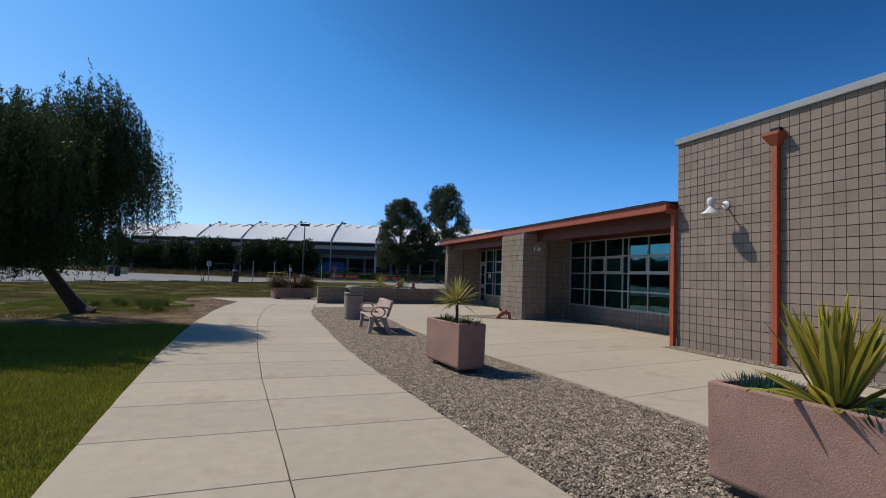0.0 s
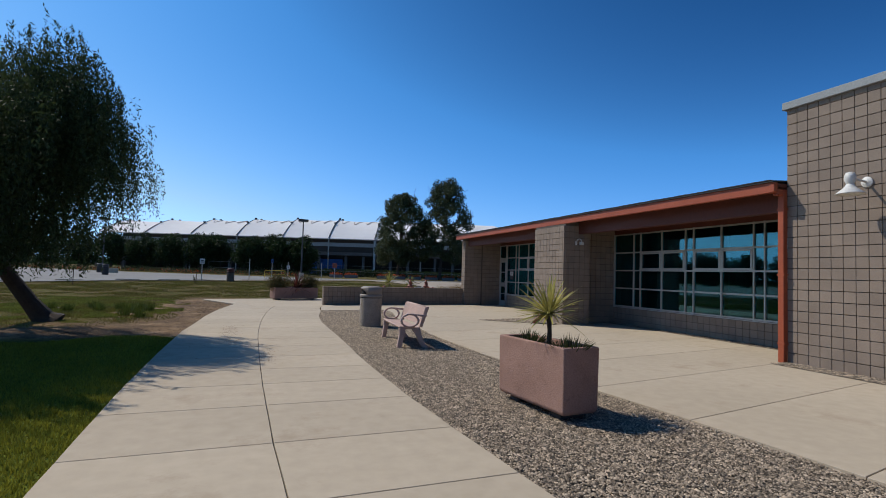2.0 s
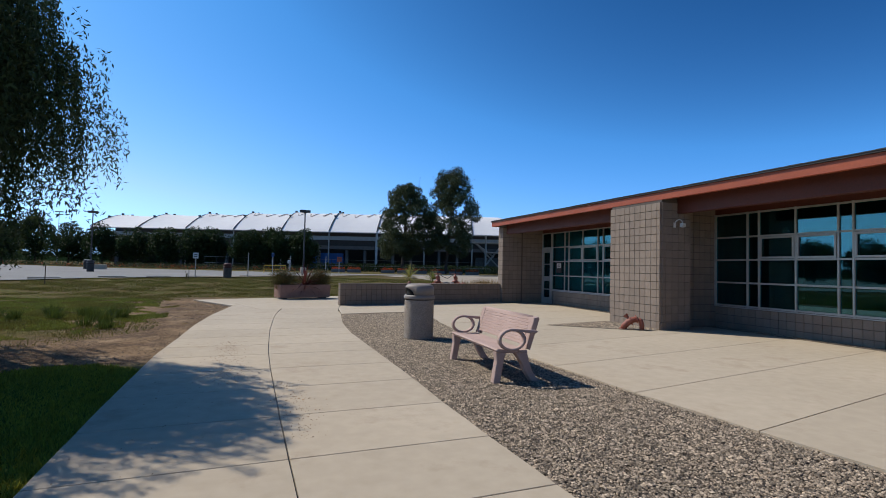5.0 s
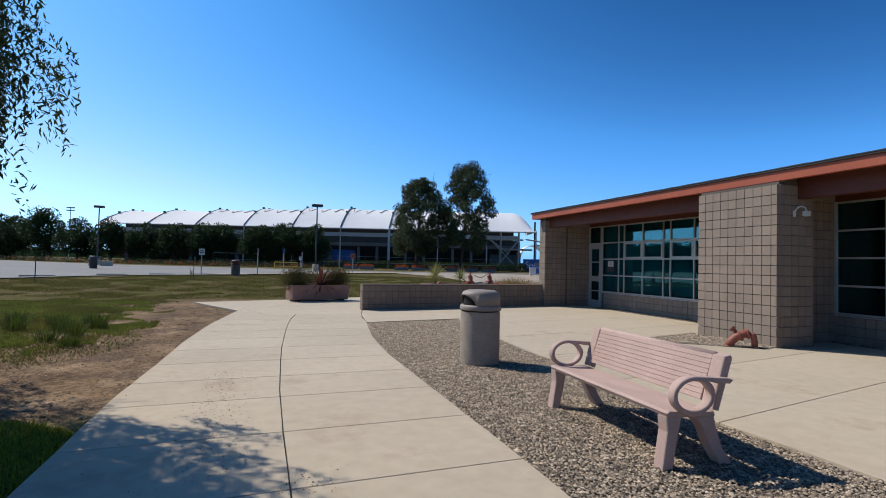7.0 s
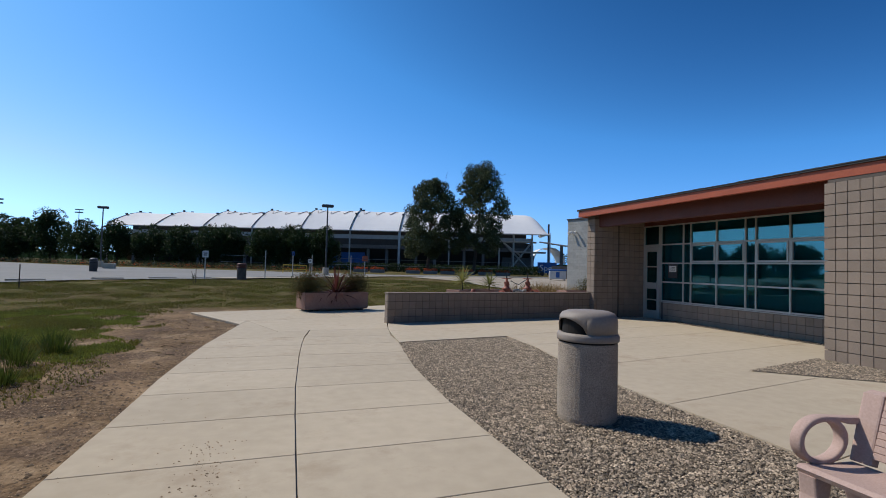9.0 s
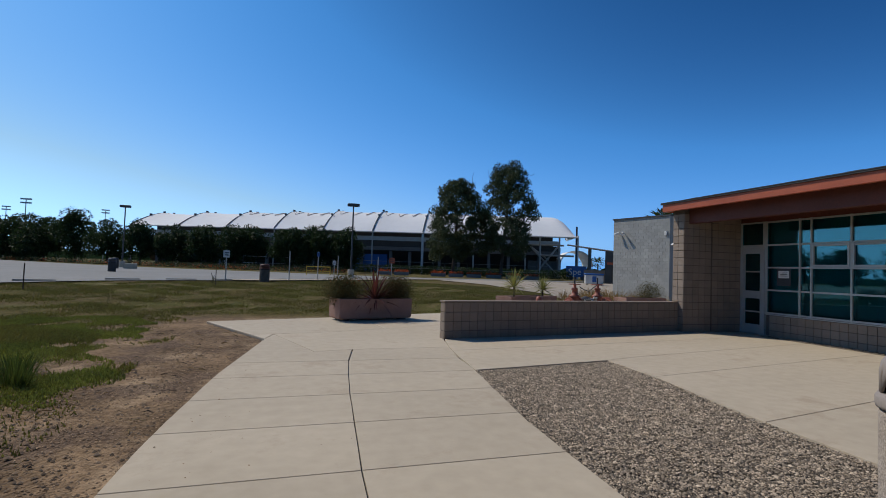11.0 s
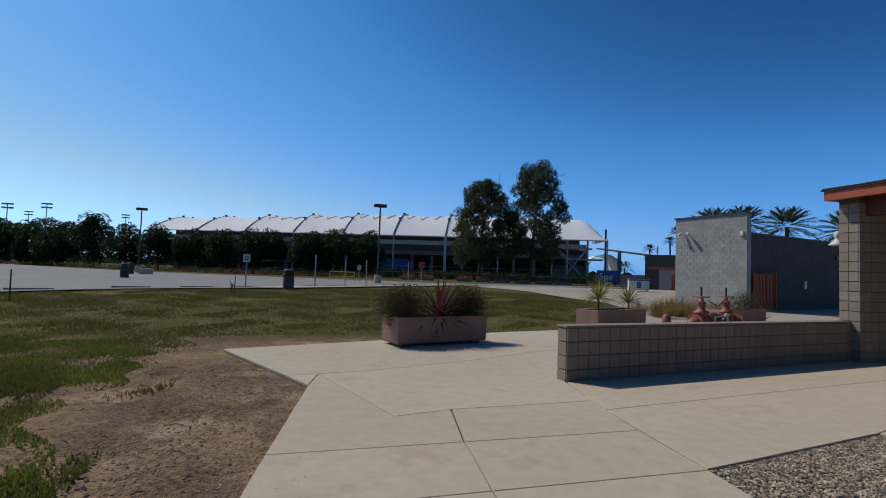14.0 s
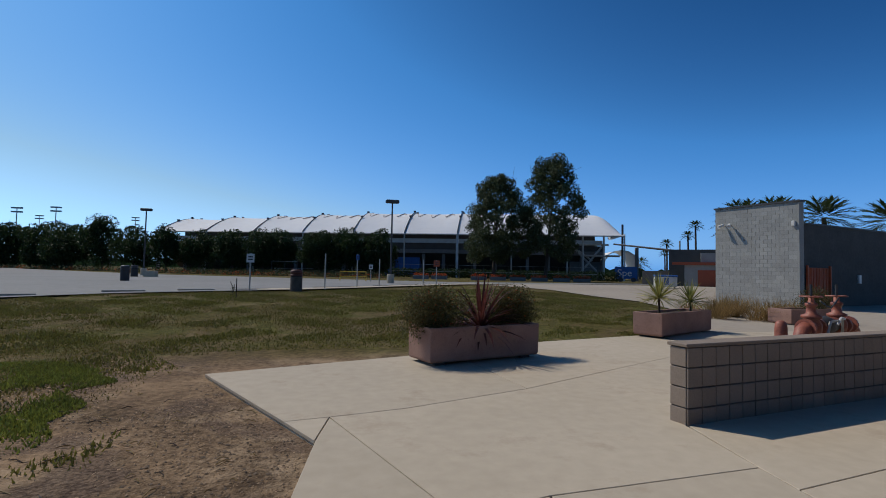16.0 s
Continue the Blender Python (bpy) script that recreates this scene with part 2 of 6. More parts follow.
def ground_mat():
    """Lawn, worn turf and bare soil on one sheet, told apart by where they lie and by noise."""
    m = mat("ground_soil", (0.30, 0.207, 0.13), (0.078, 0.054, 0.036), big=0.9, fine=14, bump=1.0, bump_size=34, rough=1.0, dist=0.03, spec=0.04, stain=(0.40, 0.285, 0.18, 0.8, 0.52, 0.8))
    n, l = m.node_tree.nodes, m.node_tree.links
    b = n["Principled BSDF"]
    soil = b.inputs["Base Color"].links[0].from_socket
    geo = n.new("ShaderNodeNewGeometry")
    sep = n.new("ShaderNodeSeparateXYZ")
    l.new(geo.outputs["Position"], sep.inputs[0])

    def noise_at(scale, detail=5):
        q = n.new("ShaderNodeTexNoise")
        q.inputs["Scale"].default_value, q.inputs["Detail"].default_value = scale, detail
        l.new(geo.outputs["Position"], q.inputs["Vector"])
        return q.outputs["Fac"]

    def calc(op, x, y=None):
        q = n.new("ShaderNodeMath")
        q.operation, q.use_clamp = op, False
        for i, v in enumerate((x, y)):
            if v is None:
                continue
            if isinstance(v, (int, float)):
                q.inputs[i].default_value = v
            else:
                l.new(v, q.inputs[i])
        return q.outputs[0]

    def step(v, lo, hi):
        q = n.new("ShaderNodeMapRange")
        q.interpolation_type = "SMOOTHSTEP"
        q.inputs["From Min"].default_value, q.inputs["From Max"].default_value = lo, hi
        l.new(v, q.inputs["Value"])
        return q.outputs[0]

    def blend(f, p, q):
        x = n.new("ShaderNodeMix")
        x.data_type = "RGBA"
        l.new(f, x.inputs["Factor"])
        for sock, v in ((x.inputs["A"], p), (x.inputs["B"], q)):
            if isinstance(v, tuple):
                sock.default_value = (*v, 1)
            else:
                l.new(v, sock)
        return x.outputs["Result"]

    patch = noise_at(0.45)
    fine = noise_at(7.0)
    green = blend(step(fine, 0.35, 0.65), (0.075, 0.095, 0.016), (0.125, 0.145, 0.024))
    dry = blend(step(fine, 0.35, 0.65), (0.06, 0.05, 0.016), (0.12, 0.092, 0.034))
    worn = blend(step(fine, 0.35, 0.65), (0.062, 0.06, 0.018), (0.12, 0.108, 0.032))
    turf = blend(step(patch, 0.40, 0.60), dry, worn)
    worn_out = step(noise_at(0.22, 6), 0.50, 0.62)
    turf = blend(calc("MULTIPLY", worn_out, 0.75), turf, blend(step(fine, 0.35, 0.65), (0.085, 0.06, 0.032), (0.15, 0.11, 0.055)))
    lush = step(calc("ADD", calc("MULTIPLY", sep.outputs["Y"], -1.0), calc("MULTIPLY", noise_at(0.8), 3.0)), -15.6, -14.2)
    turf = blend(lush, turf, green)
    # dark mulch in patches over the pale earth
    mulch = blend(step(noise_at(26.0), 0.38, 0.62), (0.062, 0.042, 0.034), (0.17, 0.118, 0.085))
    soil = blend(calc("MULTIPLY", step(noise_at(1.15, 7), 0.51, 0.60), 0.65), soil, mulch)
    # bare soil along the walk beyond the tree
    edge = calc("ADD", sep.outputs["X"], calc("MULTIPLY", calc("SUBTRACT", patch, 0.5), 5.0))
    bare = calc("MULTIPLY", step(edge, -4.4, -2.6), calc("MULTIPLY", step(sep.outputs["Y"], 15.6, 17.4), calc("SUBTRACT", 1.0, step(sep.outputs["Y"], 30.6, 32.4))))
    tree = calc("MULTIPLY", step(sep.outputs["X"], -9.0, -7.0), calc("MULTIPLY", step(sep.outputs["Y"], 15.8, 17.0), calc("SUBTRACT", 1.0, step(sep.outputs["Y"], 19.2, 20.6))))
    strip = calc("MULTIPLY", calc("SUBTRACT", 1.0, step(noise_at(1.3), 0.36, 0.50)), 0.35)
    f = calc("MAXIMUM", calc("MAXIMUM", bare, tree), calc("MULTIPLY", strip, calc("SUBTRACT", 1.0, lush)))
    l.new(blend(f, turf, soil), b.inputs["Base Color"])
    return m


GROUND = ground_mat()


# ---- building helpers ----
def mesh_of(name, bm, material, smooth=False):
    me = bpy.data.meshes.new(name)
    bm.normal_update()
    bm.to_mesh(me)
    bm.free()
    me.materials.append(material)
    if smooth:
        for p in me.polygons:
            p.use_smooth = True
    return me


def part(name, bm, material, parent, label="", smooth=False):
    ob = new(name, mesh_of(name, bm, material, smooth))
    ob.parent = parent
    return tagged(ob, label)


def base(name, label, category, at=(0, 0, 0), turn=0.0, group="", kind=""):
    ob = new(name)
    ob.matrix_basis = pose(*at, 0, 0, turn)
    return tagged(ob, label, category, group, kind)


def raw_mesh(name, verts, faces, material, smooth=False):
    """A mesh from arrays: verts (n, 3), faces (m, 3 or 4)."""
    verts, faces = np.asarray(verts, np.float32), np.asarray(faces, np.int32)
    me = bpy.data.meshes.new(name)
    k = faces.shape[1]
    me.vertices.add(len(verts))
    me.vertices.foreach_set("co", verts.ravel())
    me.loops.add(faces.size)
    me.loops.foreach_set("vertex_index", faces.ravel())
    me.polygons.add(len(faces))
    me.polygons.foreach_set("loop_start", np.arange(0, faces.size, k, dtype=np.int32))
    me.polygons.foreach_set("use_smooth", np.full(len(faces), smooth))
    me.materials.append(material)
    me.update(calc_edges=True)
    return me


def box(bm, x0, x1, y0, y1, z0, z1, bevel=0.0, seg=1):
    vs = [bm.verts.new((x, y, z)) for z in (z0, z1) for y in (y0, y1) for x in (x0, x1)]
    fs = [bm.faces.new([vs[i] for i in f]) for f in ((0, 2, 3, 1), (4, 5, 7, 6), (0, 1, 5, 4), (2, 6, 7, 3), (0, 4, 6, 2), (1, 3, 7, 5))]
    if bevel:
        bmesh.ops.bevel(bm, geom=list({e for f in fs for e in f.edges}), offset=bevel, segments=seg, affect="EDGES", profile=0.5)
    return bm


def boxed(x0, x1, y0, y1, z0, z1, bevel=0.0, seg=1):
    return box(bmesh.new(), x0, x1, y0, y1, z0, z1, bevel, seg)


def tube(bm, pts, radii, seg=10, caps=True):
    """A round bar through points, with a radius at each."""
    pts = [Vector(p) for p in pts]
    if isinstance(radii, (int, float)):
        radii = [radii] * len(pts)
    rings, side = [], None
    for i, p in enumerate(pts):
        d = (pts[min(i + 1, len(pts) - 1)] - pts[max(i - 1, 0)]).normalized()
        if side is None:
            side = d.orthogonal().normalized()
        side = (side - d * side.dot(d)).normalized()
        up = d.cross(side)
        rings.append([bm.verts.new(p + radii[i] * (math.cos(a) * side + math.sin(a) * up)) for a in [2 * math.pi * k / seg for k in range(seg)]])
    for a, b in zip(rings, rings[1:]):
        for k in range(seg):
            bm.faces.new((a[k], a[(k + 1) % seg], b[(k + 1) % seg], b[k]))
    if caps:
        bm.faces.new(rings[0][::-1])
        bm.faces.new(rings[-1])
    return bm


def lathe(bm, profile, seg=28, at=(0, 0, 0)):
    """A turned shape from (radius, height) pairs."""
    rings = []
    for r, z in profile:
        if r < 1e-4:
            rings.append([bm.verts.new((at[0], at[1], at[2] + z))])
        else:
            rings.append([bm.verts.new((at[0] + r * math.cos(2 * math.pi * k / seg), at[1] + r * math.sin(2 * math.pi * k / seg), at[2] + z)) for k in range(seg)])
    for a, b in zip(rings, rings[1:]):
        for k in range(seg):
            q = [a[k % len(a)], a[(k + 1) % len(a)], b[(k + 1) % len(b)], b[k % len(b)]]
            q = list(dict.fromkeys(q))
            if len(q) > 2:
                bm.faces.new(q)
    return bm


def prism(bm, outline, axis, lo, hi, bevel=0.0, seg=2):
    """An outline of (u, v) pairs pushed along an axis from lo to hi."""
    def put(u, v, w):
        return {"x": (w, u, v), "y": (u, w, v), "z": (u, v, w)}[axis]
    a = [bm.verts.new(put(u, v, lo)) for u, v in outline]
    b = [bm.verts.new(put(u, v, hi)) for u, v in outline]
    fs = [bm.faces.new(a), bm.faces.new(b)]
    for i in range(len(a)):
        j = (i + 1) % len(a)
        fs.append(bm.faces.new((a[i], b[i], b[j], a[j])))
    bmesh.ops.recalc_face_normals(bm, faces=fs)
    if bevel:
        bmesh.ops.bevel(bm, geom=list({e for f in fs[:2] for e in f.edges}), offset=bevel, segments=seg, affect="EDGES", profile=0.5)
    return bm


def path_x(points):
    ys, xs = zip(*points)
    return lambda y: float(np.interp(y, ys, xs))


WALK_L = path_x([(-8, -1.38), (4.5, -1.38), (8, -1.45), (11, -1.49), (14, -1.46), (17, -1.39), (19, -1.24), (21, -1.12), (23.4, -0.87), (24.5, -0.70), (26.8, -0.32)])
WALK_M = path_x([(-8, 0.24), (4.4, 0.19), (6, 0.16), (8.5, 0.11), (10.8, 0.12), (13, 0.155), (15.5, 0.22), (17, 0.28), (18.8, 0.40), (20, 0.49), (21.1, 0.60), (22.2, 0.71), (23.3, 0.84), (24.3, 0.98), (25.36, 1.19)])
WALK_R = path_x([(-8, 2.08), (3.8, 2.0), (4.8, 1.96), (6, 1.88), (8.4, 1.80), (10, 1.77), (11.7, 1.80), (13, 1.84), (14.3, 1.92), (16.4, 2.0), (17.5, 2.04), (19, 2.10), (20.8, 2.28), (22.2, 2.52), (23.25, 2.71), (24.4, 2.83), (25.45, 3.05), (26.5, 3.28)])
BED_R = path_x([(-8, 4.50), (5, 4.50), (8, 4.42), (10.7, 4.28), (12.8, 4.22), (15, 4.26), (17, 4.45), (18.8, 4.58), (20.6, 4.82), (22.3, 5.25), (23.75, 5.40)])


def smooth(v, lo, hi):
    t = np.clip((v - lo) / (hi - lo), 0, 1)
    return t * t * (3 - 2 * t)


def height(x, y):
    """The ground's height: it lies a little under the paving and climbs gently towards the car park."""
    low = 1 - 0.8 * smooth(x, 8.0, 18.0) * (1 - smooth(y, 46.0, 64.0))
    return -0.055 + 0.455 * smooth(y, 31.0, 47.0) * low


# ---- ground ----
gx = np.concatenate([[-2500, -900, -400, -200, -120, -80, -60], np.arange(-45, -12, 3.0), np.arange(-12, 24, 0.75), np.arange(24, 60, 3.0), [70, 90, 130, 220, 450, 1000, 2500]])
gy = np.concatenate([[-2500, -800, -300, -120, -60, -30], np.arange(-15, 16, 3.0), np.arange(16, 56, 0.75), np.arange(56, 110, 4.0), [120, 150, 200, 300, 600, 1200, 2500]])
XX, YY = np.meshgrid(gx, gy)
ZZ = height(XX, YY)
near_lawn = (XX > -12) & (XX < -2) & (YY > 14) & (YY < 45)
ZZ = ZZ + np.where(near_lawn, 0.025 * np.sin(XX * 1.7 + YY * 0.6) * np.sin(YY * 1.1 - XX * 0.4), 0)
W = len(gx)
idx = np.arange(len(gy) * W).reshape(len(gy), W)
faces = np.stack([idx[:-1, :-1], idx[:-1, 1:], idx[1:, 1:], idx[1:, :-1]], -1).reshape(-1, 4)
ground = tagged(new("ground", raw_mesh("ground", np.stack([XX, YY, ZZ], -1).reshape(-1, 3), faces, GROUND, True)), "patchy green and dry lawn with bare brown soil", "ground", kind="structure")


def sheet(name, rows, material, label, category, lift=0.012, across=14):
    """A paved sheet that follows the ground, from rows of (y, x from, x to)."""
    vs, fs = [], []
    for y, x0, x1 in rows:
        for k in range(across + 1):
            x = x0 + (x1 - x0) * (k / across) ** 1.6
            vs.append((x, y, float(height(x, y)) + lift))
    n = across + 1
    for r in range(len(rows) - 1):
        for k in range(across):
            fs.append((r * n + k, r * n + k + 1, (r + 1) * n + k + 1, (r + 1) * n + k))
    return tagged(new(name, raw_mesh(name, vs, fs, material, True)), label, category, kind="structure")


lawn_end = lambda x: float(np.interp(x, [-200, -80, -14, -10.6, -7.9, -4.1, -0.5, 4.1, 12.3, 20, 60], [20, 30, 39.5, 41.5, 43.8, 46.0, 48.0, 53.0, 62.0, 66.0, 80.0]))
lot_end = lambda x: float(np.interp(x, [-160, -90, -45, -18, 2.4, 14, 60], [300, 196, 124, 90, 77, 71, 82]))
vs, fs = [], []
lot_x = list(np.linspace(-160, -20, 12)) + list(np.linspace(-18, 24, 29)) + [40, 60]
for x in lot_x:
    for k in range(7):
        y = lawn_end(x) + (lot_end(x) - lawn_end(x)) * k / 6
        vs.append((x, y, float(height(x, y)) + 0.06))
for r in range(len(lot_x) - 1):
    for k in range(6):
        fs.append((r * 7 + k, (r + 1) * 7 + k, (r + 1) * 7 + k + 1, r * 7 + k + 1))
tagged(new("car_park", raw_mesh("car_park", vs, fs, ASPHALT, True)), "worn light grey asphalt of an empty car park", "road", kind="structure")
vs, fs = [], []
walk_x = list(np.linspace(-2.5, 16, 20))
for x in walk_x:
    for k in range(2):
        y = lawn_end(x) + (-0.2 + 1.7 * k)
        vs.append((x, y, float(height(x, y)) + 0.09))
for r in range(len(walk_x) - 1):
    fs.append((r * 2, r * 2 + 2, r * 2 + 3, r * 2 + 1))
tagged(new("kerb_pavement", raw_mesh("kerb_pavement", vs, fs, CONCRETE)), "pale concrete pavement along the car park", "pavement", kind="structure")
drive_edge = path_x([(27.3, 8.0), (33.2, 8.0), (34.0, 10.2), (35.2, 11.4), (40, 14.4), (46, 17.2), (56, 17.2), (62, 14.5), (68, 22)])
sheet("driveway", [(y, drive_edge(y), 75.0) for y in list(np.arange(27.3, 46, 1.2)) + list(np.arange(46, 69, 2.0))], ROAD_CONC, "sunlit beige concrete driveway and service yard", "pavement", lift=0.05)
sheet("yard_apron", [(y, 7.95, 24.0) for y in np.arange(27.3, 34, 1.2)], CONCRETE, "pale concrete yard paving behind the low wall", "pavement", lift=0.056)


# ---- tall block and low building: structure ----
COURSE = 0.2032


def block_mesh(name, w, h, d, material):
    """A scored block face: proud, with eased edges; it faces -x, its back on the wall."""
    e = 0.003
    bm = bmesh.new()
    ring0 = [bm.verts.new((0.0, y, z)) for y, z in ((0, 0), (w, 0), (w, h), (0, h))]
    ring1 = [bm.verts.new((-d + e, y, z)) for y, z in ((0, 0), (w, 0), (w, h), (0, h))]
    ring2 = [bm.verts.new((-d, y, z)) for y, z in ((e, e), (w - e, e), (w - e, h - e), (e, h - e))]
    for a, b in ((ring0, ring1), (ring1, ring2)):
        for i in range(4):
            j = (i + 1) % 4
            bm.faces.new((a[i], a[j], b[j], b[i]))
    bm.faces.new(ring2)
    bmesh.ops.recalc_face_normals(bm, faces=bm.faces)
    return mesh_of(name, bm, material)


FACE = block_mesh("block", COURSE - 0.009, COURSE - 0.014, 0.02, BLOCK)


def block_face(parent, origin, turn, cols, rows, single=lambda c, r: True):
    """Lay scored blocks over a wall's face. origin: its lower corner; turn: degrees about z (0 faces -x and runs along +y)."""
    m0 = pose(*origin, 0, 0, turn)
    joined_v, joined_f = [], []
    vv = np.array([v.co for v in FACE.vertices])
    ff = [tuple(p.vertices) for p in FACE.polygons]
    rot = np.array(m0.to_3x3())
    rnd = random.Random(int(origin[1] * 100) + int(turn))
    count = 0
    for r in range(rows):
        for c in range(cols):
            off = Vector((rnd.uniform(-0.0012, 0.0012), c * COURSE + 0.0045, r * COURSE + 0.007))
            if single(c, r) and count < 300:
                count += 1
                ob = new("block", FACE)
                ob.parent = parent
                ob.matrix_basis = m0 @ Matrix.Translation(off)
            else:
                k = len(joined_v)
                joined_v.extend((rot @ (vv + np.array(off)).T).T + np.array(m0.translation))
                joined_f.extend(tuple(i + k for i in f) for f in ff)
    if joined_v:
        ob = new("block_facing", raw_mesh("block_facing", joined_v, joined_f, BLOCK_FAR))
        ob.parent = parent
        tagged(ob, kind="stuff")
    return parent


def wall(name, label, x0, x1, y0, y1, z0, z1):
    return tagged(new(name, mesh_of(name, boxed(x0, x1, y0, y1, z0, z1), MORTAR)), label, "wall", kind="structure")


SITE = Matrix.Translation((9.739, 18.735, 0)) @ Matrix.Rotation(radians(-2.63), 4, "Z") @ Matrix.Translation((-9.45, -18.485, 0))


def settle(before, m):
    """Move all that was built since then as one piece."""
    for ob in bpy.data.objects:
        if ob.name not in before and ob.parent is None:
            ob.matrix_basis = m @ ob.matrix_basis


before_building = {ob.name for ob in bpy.data.objects}
tall = wall("wall_tall", "tall taupe scored-block wall with grey coping", 9.82, 24.0, -14.0, 10.28, -0.1, 5.09)
part("coping", boxed(9.74, 24.05, -14.05, 10.34, 4.975, 5.125, 0.01), FLASHING, tall, "grey metal parapet coping")
pier = wall("pier_middle", "taupe scored-block pier between the window bays", 9.47, 10.38, 17.52, 19.45, -0.1, 3.42)
spine = wall("wall_spine", "block wall behind the pier", 10.38, 11.95, 18.02, 18.95, -0.1, 3.42)
wing = wall("wall_wing", "taupe block wing wall closing the window bay", 9.80, 10.70, 27.15, 27.56, -0.1, 3.42)
wing_spine = wall("wall_wing_spine", "block wall behind the wing pier", 10.70, 12.02, 27.20, 27.54, -0.1, 3.42)

# window bays
BAY_X = 11.80
sill_1 = wall("wall_sill_south", "block wall under the window", BAY_X + 0.02, BAY_X + 0.22, 11.3, 18.02, -0.1, 0.60)
sill_2 = wall("wall_sill_north", "block wall under the window", BAY_X + 0.02, BAY_X + 0.22, 18.95, 26.37, -0.1, 0.60)
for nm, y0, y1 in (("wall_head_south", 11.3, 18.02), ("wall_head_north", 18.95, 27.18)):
    tagged(new(nm, mesh_of(nm, boxed(BAY_X + 0.0, BAY_X + 0.22, y0, y1, 3.08, 3.5), BEAM_PAINT)), "red boarding above the window, coloured dark for shade", "wall", kind="structure")
return_wall = wall("wall_return", "block return wall beside the window", BAY_X - 0.02, 12.02, 10.28, 11.3, -0.1, 3.5)
# room behind the glass
for nm, d in (("floor", (12.0, 20.0, 10.3, 27.2, -0.08, 0.012)), ("ceiling", (12.0, 20.0, 10.3, 27.2, 3.1, 3.2)), ("wall_east", (20.0, 20.2, 10.3, 27.2, -0.1, 3.5)),
              ("wall_inner_north", (12.0, 20.2, 27.26, 27.4, -0.1, 3.5))):
    tagged(new(nm, mesh_of(nm, boxed(*d), PLASTER)), "plain inside surface of a dim room", nm.split("_")[0], kind="structure")

# eaves
roof = base("roof", "shallow shed roof with rust-orange fascia", "roof", kind="structure")
bm = prism(bmesh.new(), [(9.42, 3.515), (9.42, 3.545), (20.4, 4.35), (20.4, 4.28)], "y", 10.29, 27.66)
part("roof_covering", bm, ROOFING, roof, "dark roofing")
part("fascia", boxed(9.46, 9.56, 10.29, 27.62, 3.315, 3.513, 0.004), RUST_PAINT, roof, "rust-orange painted fascia board")
part("end_fascia", boxed(9.562, 20.3, 27.56, 27.62, 3.315, 3.51, 0.004), RUST_PAINT, roof, "rust-orange painted end board")
part("soffit", boxed(9.562, 12.4, 10.29, 27.555, 3.43, 3.50), BEAM_PAINT, roof, "red soffit coloured dark for eaves shade")
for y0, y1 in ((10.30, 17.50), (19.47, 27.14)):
    part("beam", boxed(9.95, 10.13, y0, y1, 2.98, 3.428, 0.006), BEAM_PAINT, roof, "red timber beam coloured dark for eaves shade")
rnd = random.Random(3)
for k in range(58):
    y = 10.35 + k * 0.298
    part("roof_tile", boxed(9.41, 9.9, y, y + 0.29, 3.548, 3.562 + rnd.uniform(0, 0.008)), ROOFING, roof).matrix_basis = Matrix.Identity(4)


# ---- windows ----
def window(name, edges, awnings, label, door_from=None):
    """A gridded aluminium window: edges are the upright bars' places along y, from the near end."""
    w = base(name, label, "window", kind="structure")
    zs = [0.62, 1.23, 1.835, 2.44, 3.06]
    x0, x1 = BAY_X - 0.03, BAY_X + 0.05
    for i, y in enumerate(edges):
        t = 0.03 if i in (0, len(edges) - 1) else 0.021
        part("mullion", boxed(x0, x1, y - t, y + t, zs[0] - 0.03, zs[-1] + 0.03, 0.004), ALU, w)
    for j, z in enumerate(zs):
        for a, b in zip(edges, edges[1:]):
            part("transom", boxed(x0 + 0.004, x1 - 0.004, a + 0.022, b - 0.022, z - 0.021, z + 0.021), ALU, w)
    for i, (a, b) in enumerate(zip(edges, edges[1:])):
        for j in range(4):
            p = part("pane", boxed(BAY_X + 0.008, BAY_X + 0.016, a + 0.02, b - 0.02, zs[j] + 0.02, zs[j + 1] - 0.02), GLASS, w)
            p.visible_shadow = False
            if j == 2 and i in awnings:
                bm = bmesh.new()
                ya, yb, za, zb = a + 0.03, b - 0.03, zs[j] + 0.03, zs[j + 1] - 0.03
                f = 0.045
                for d in ((ya, yb, za, za + f), (ya, yb, zb - f, zb), (ya, ya + f, za + f, zb - f), (yb - f, yb, za + f, zb - f)):
                    box(bm, x0 - 0.012, x0 + 0.03, *d)
                part("sash", bm, ALU, w, "white aluminium awning sash")
    part("sill", boxed(BAY_X - 0.05, BAY_X + 0.018, edges[0], edges[-1], 0.565, 0.589, 0.003), ALU, w)
    return w


E1 = [11.33, 12.30, 12.60, 13.56, 14.50, 14.80, 15.74, 16.68, 17.00, 17.98]
E2 = [19.0, 20.05, 20.98, 21.95, 22.89, 23.20, 24.15, 25.10, 25.40, 26.36]
window("window_1", E1, (2, 3, 5, 6), "wide gridded aluminium window with teal reflective glass")
window("window_2", E2, (1, 2, 3, 5, 6), "wide gridded aluminium window with teal reflective glass beside a door")

# door with two lights
door = base("door_1", "closed pale grey aluminium door with two dark glass lights", "door", kind="structure")
def frame_part(name, parent, y0, y1, z0, z1, lights, x0, x1, material, label=""):
    """A door leaf or frame with openings (y0, y1, z0, z1), built of stiles and rails."""
    bm = bmesh.new()
    box(bm, x0, x1, y0, lights[0][0], z0, z1)
    box(bm, x0, x1, lights[0][1], y1, z0, z1)
    cuts = [z0] + [v for q in lights for v in q[2:]] + [z1]
    for a, b in zip(cuts[::2], cuts[1::2]):
        box(bm, x0, x1, lights[0][0], lights[0][1], a, b)
    return part(name, bm, material, parent, label)


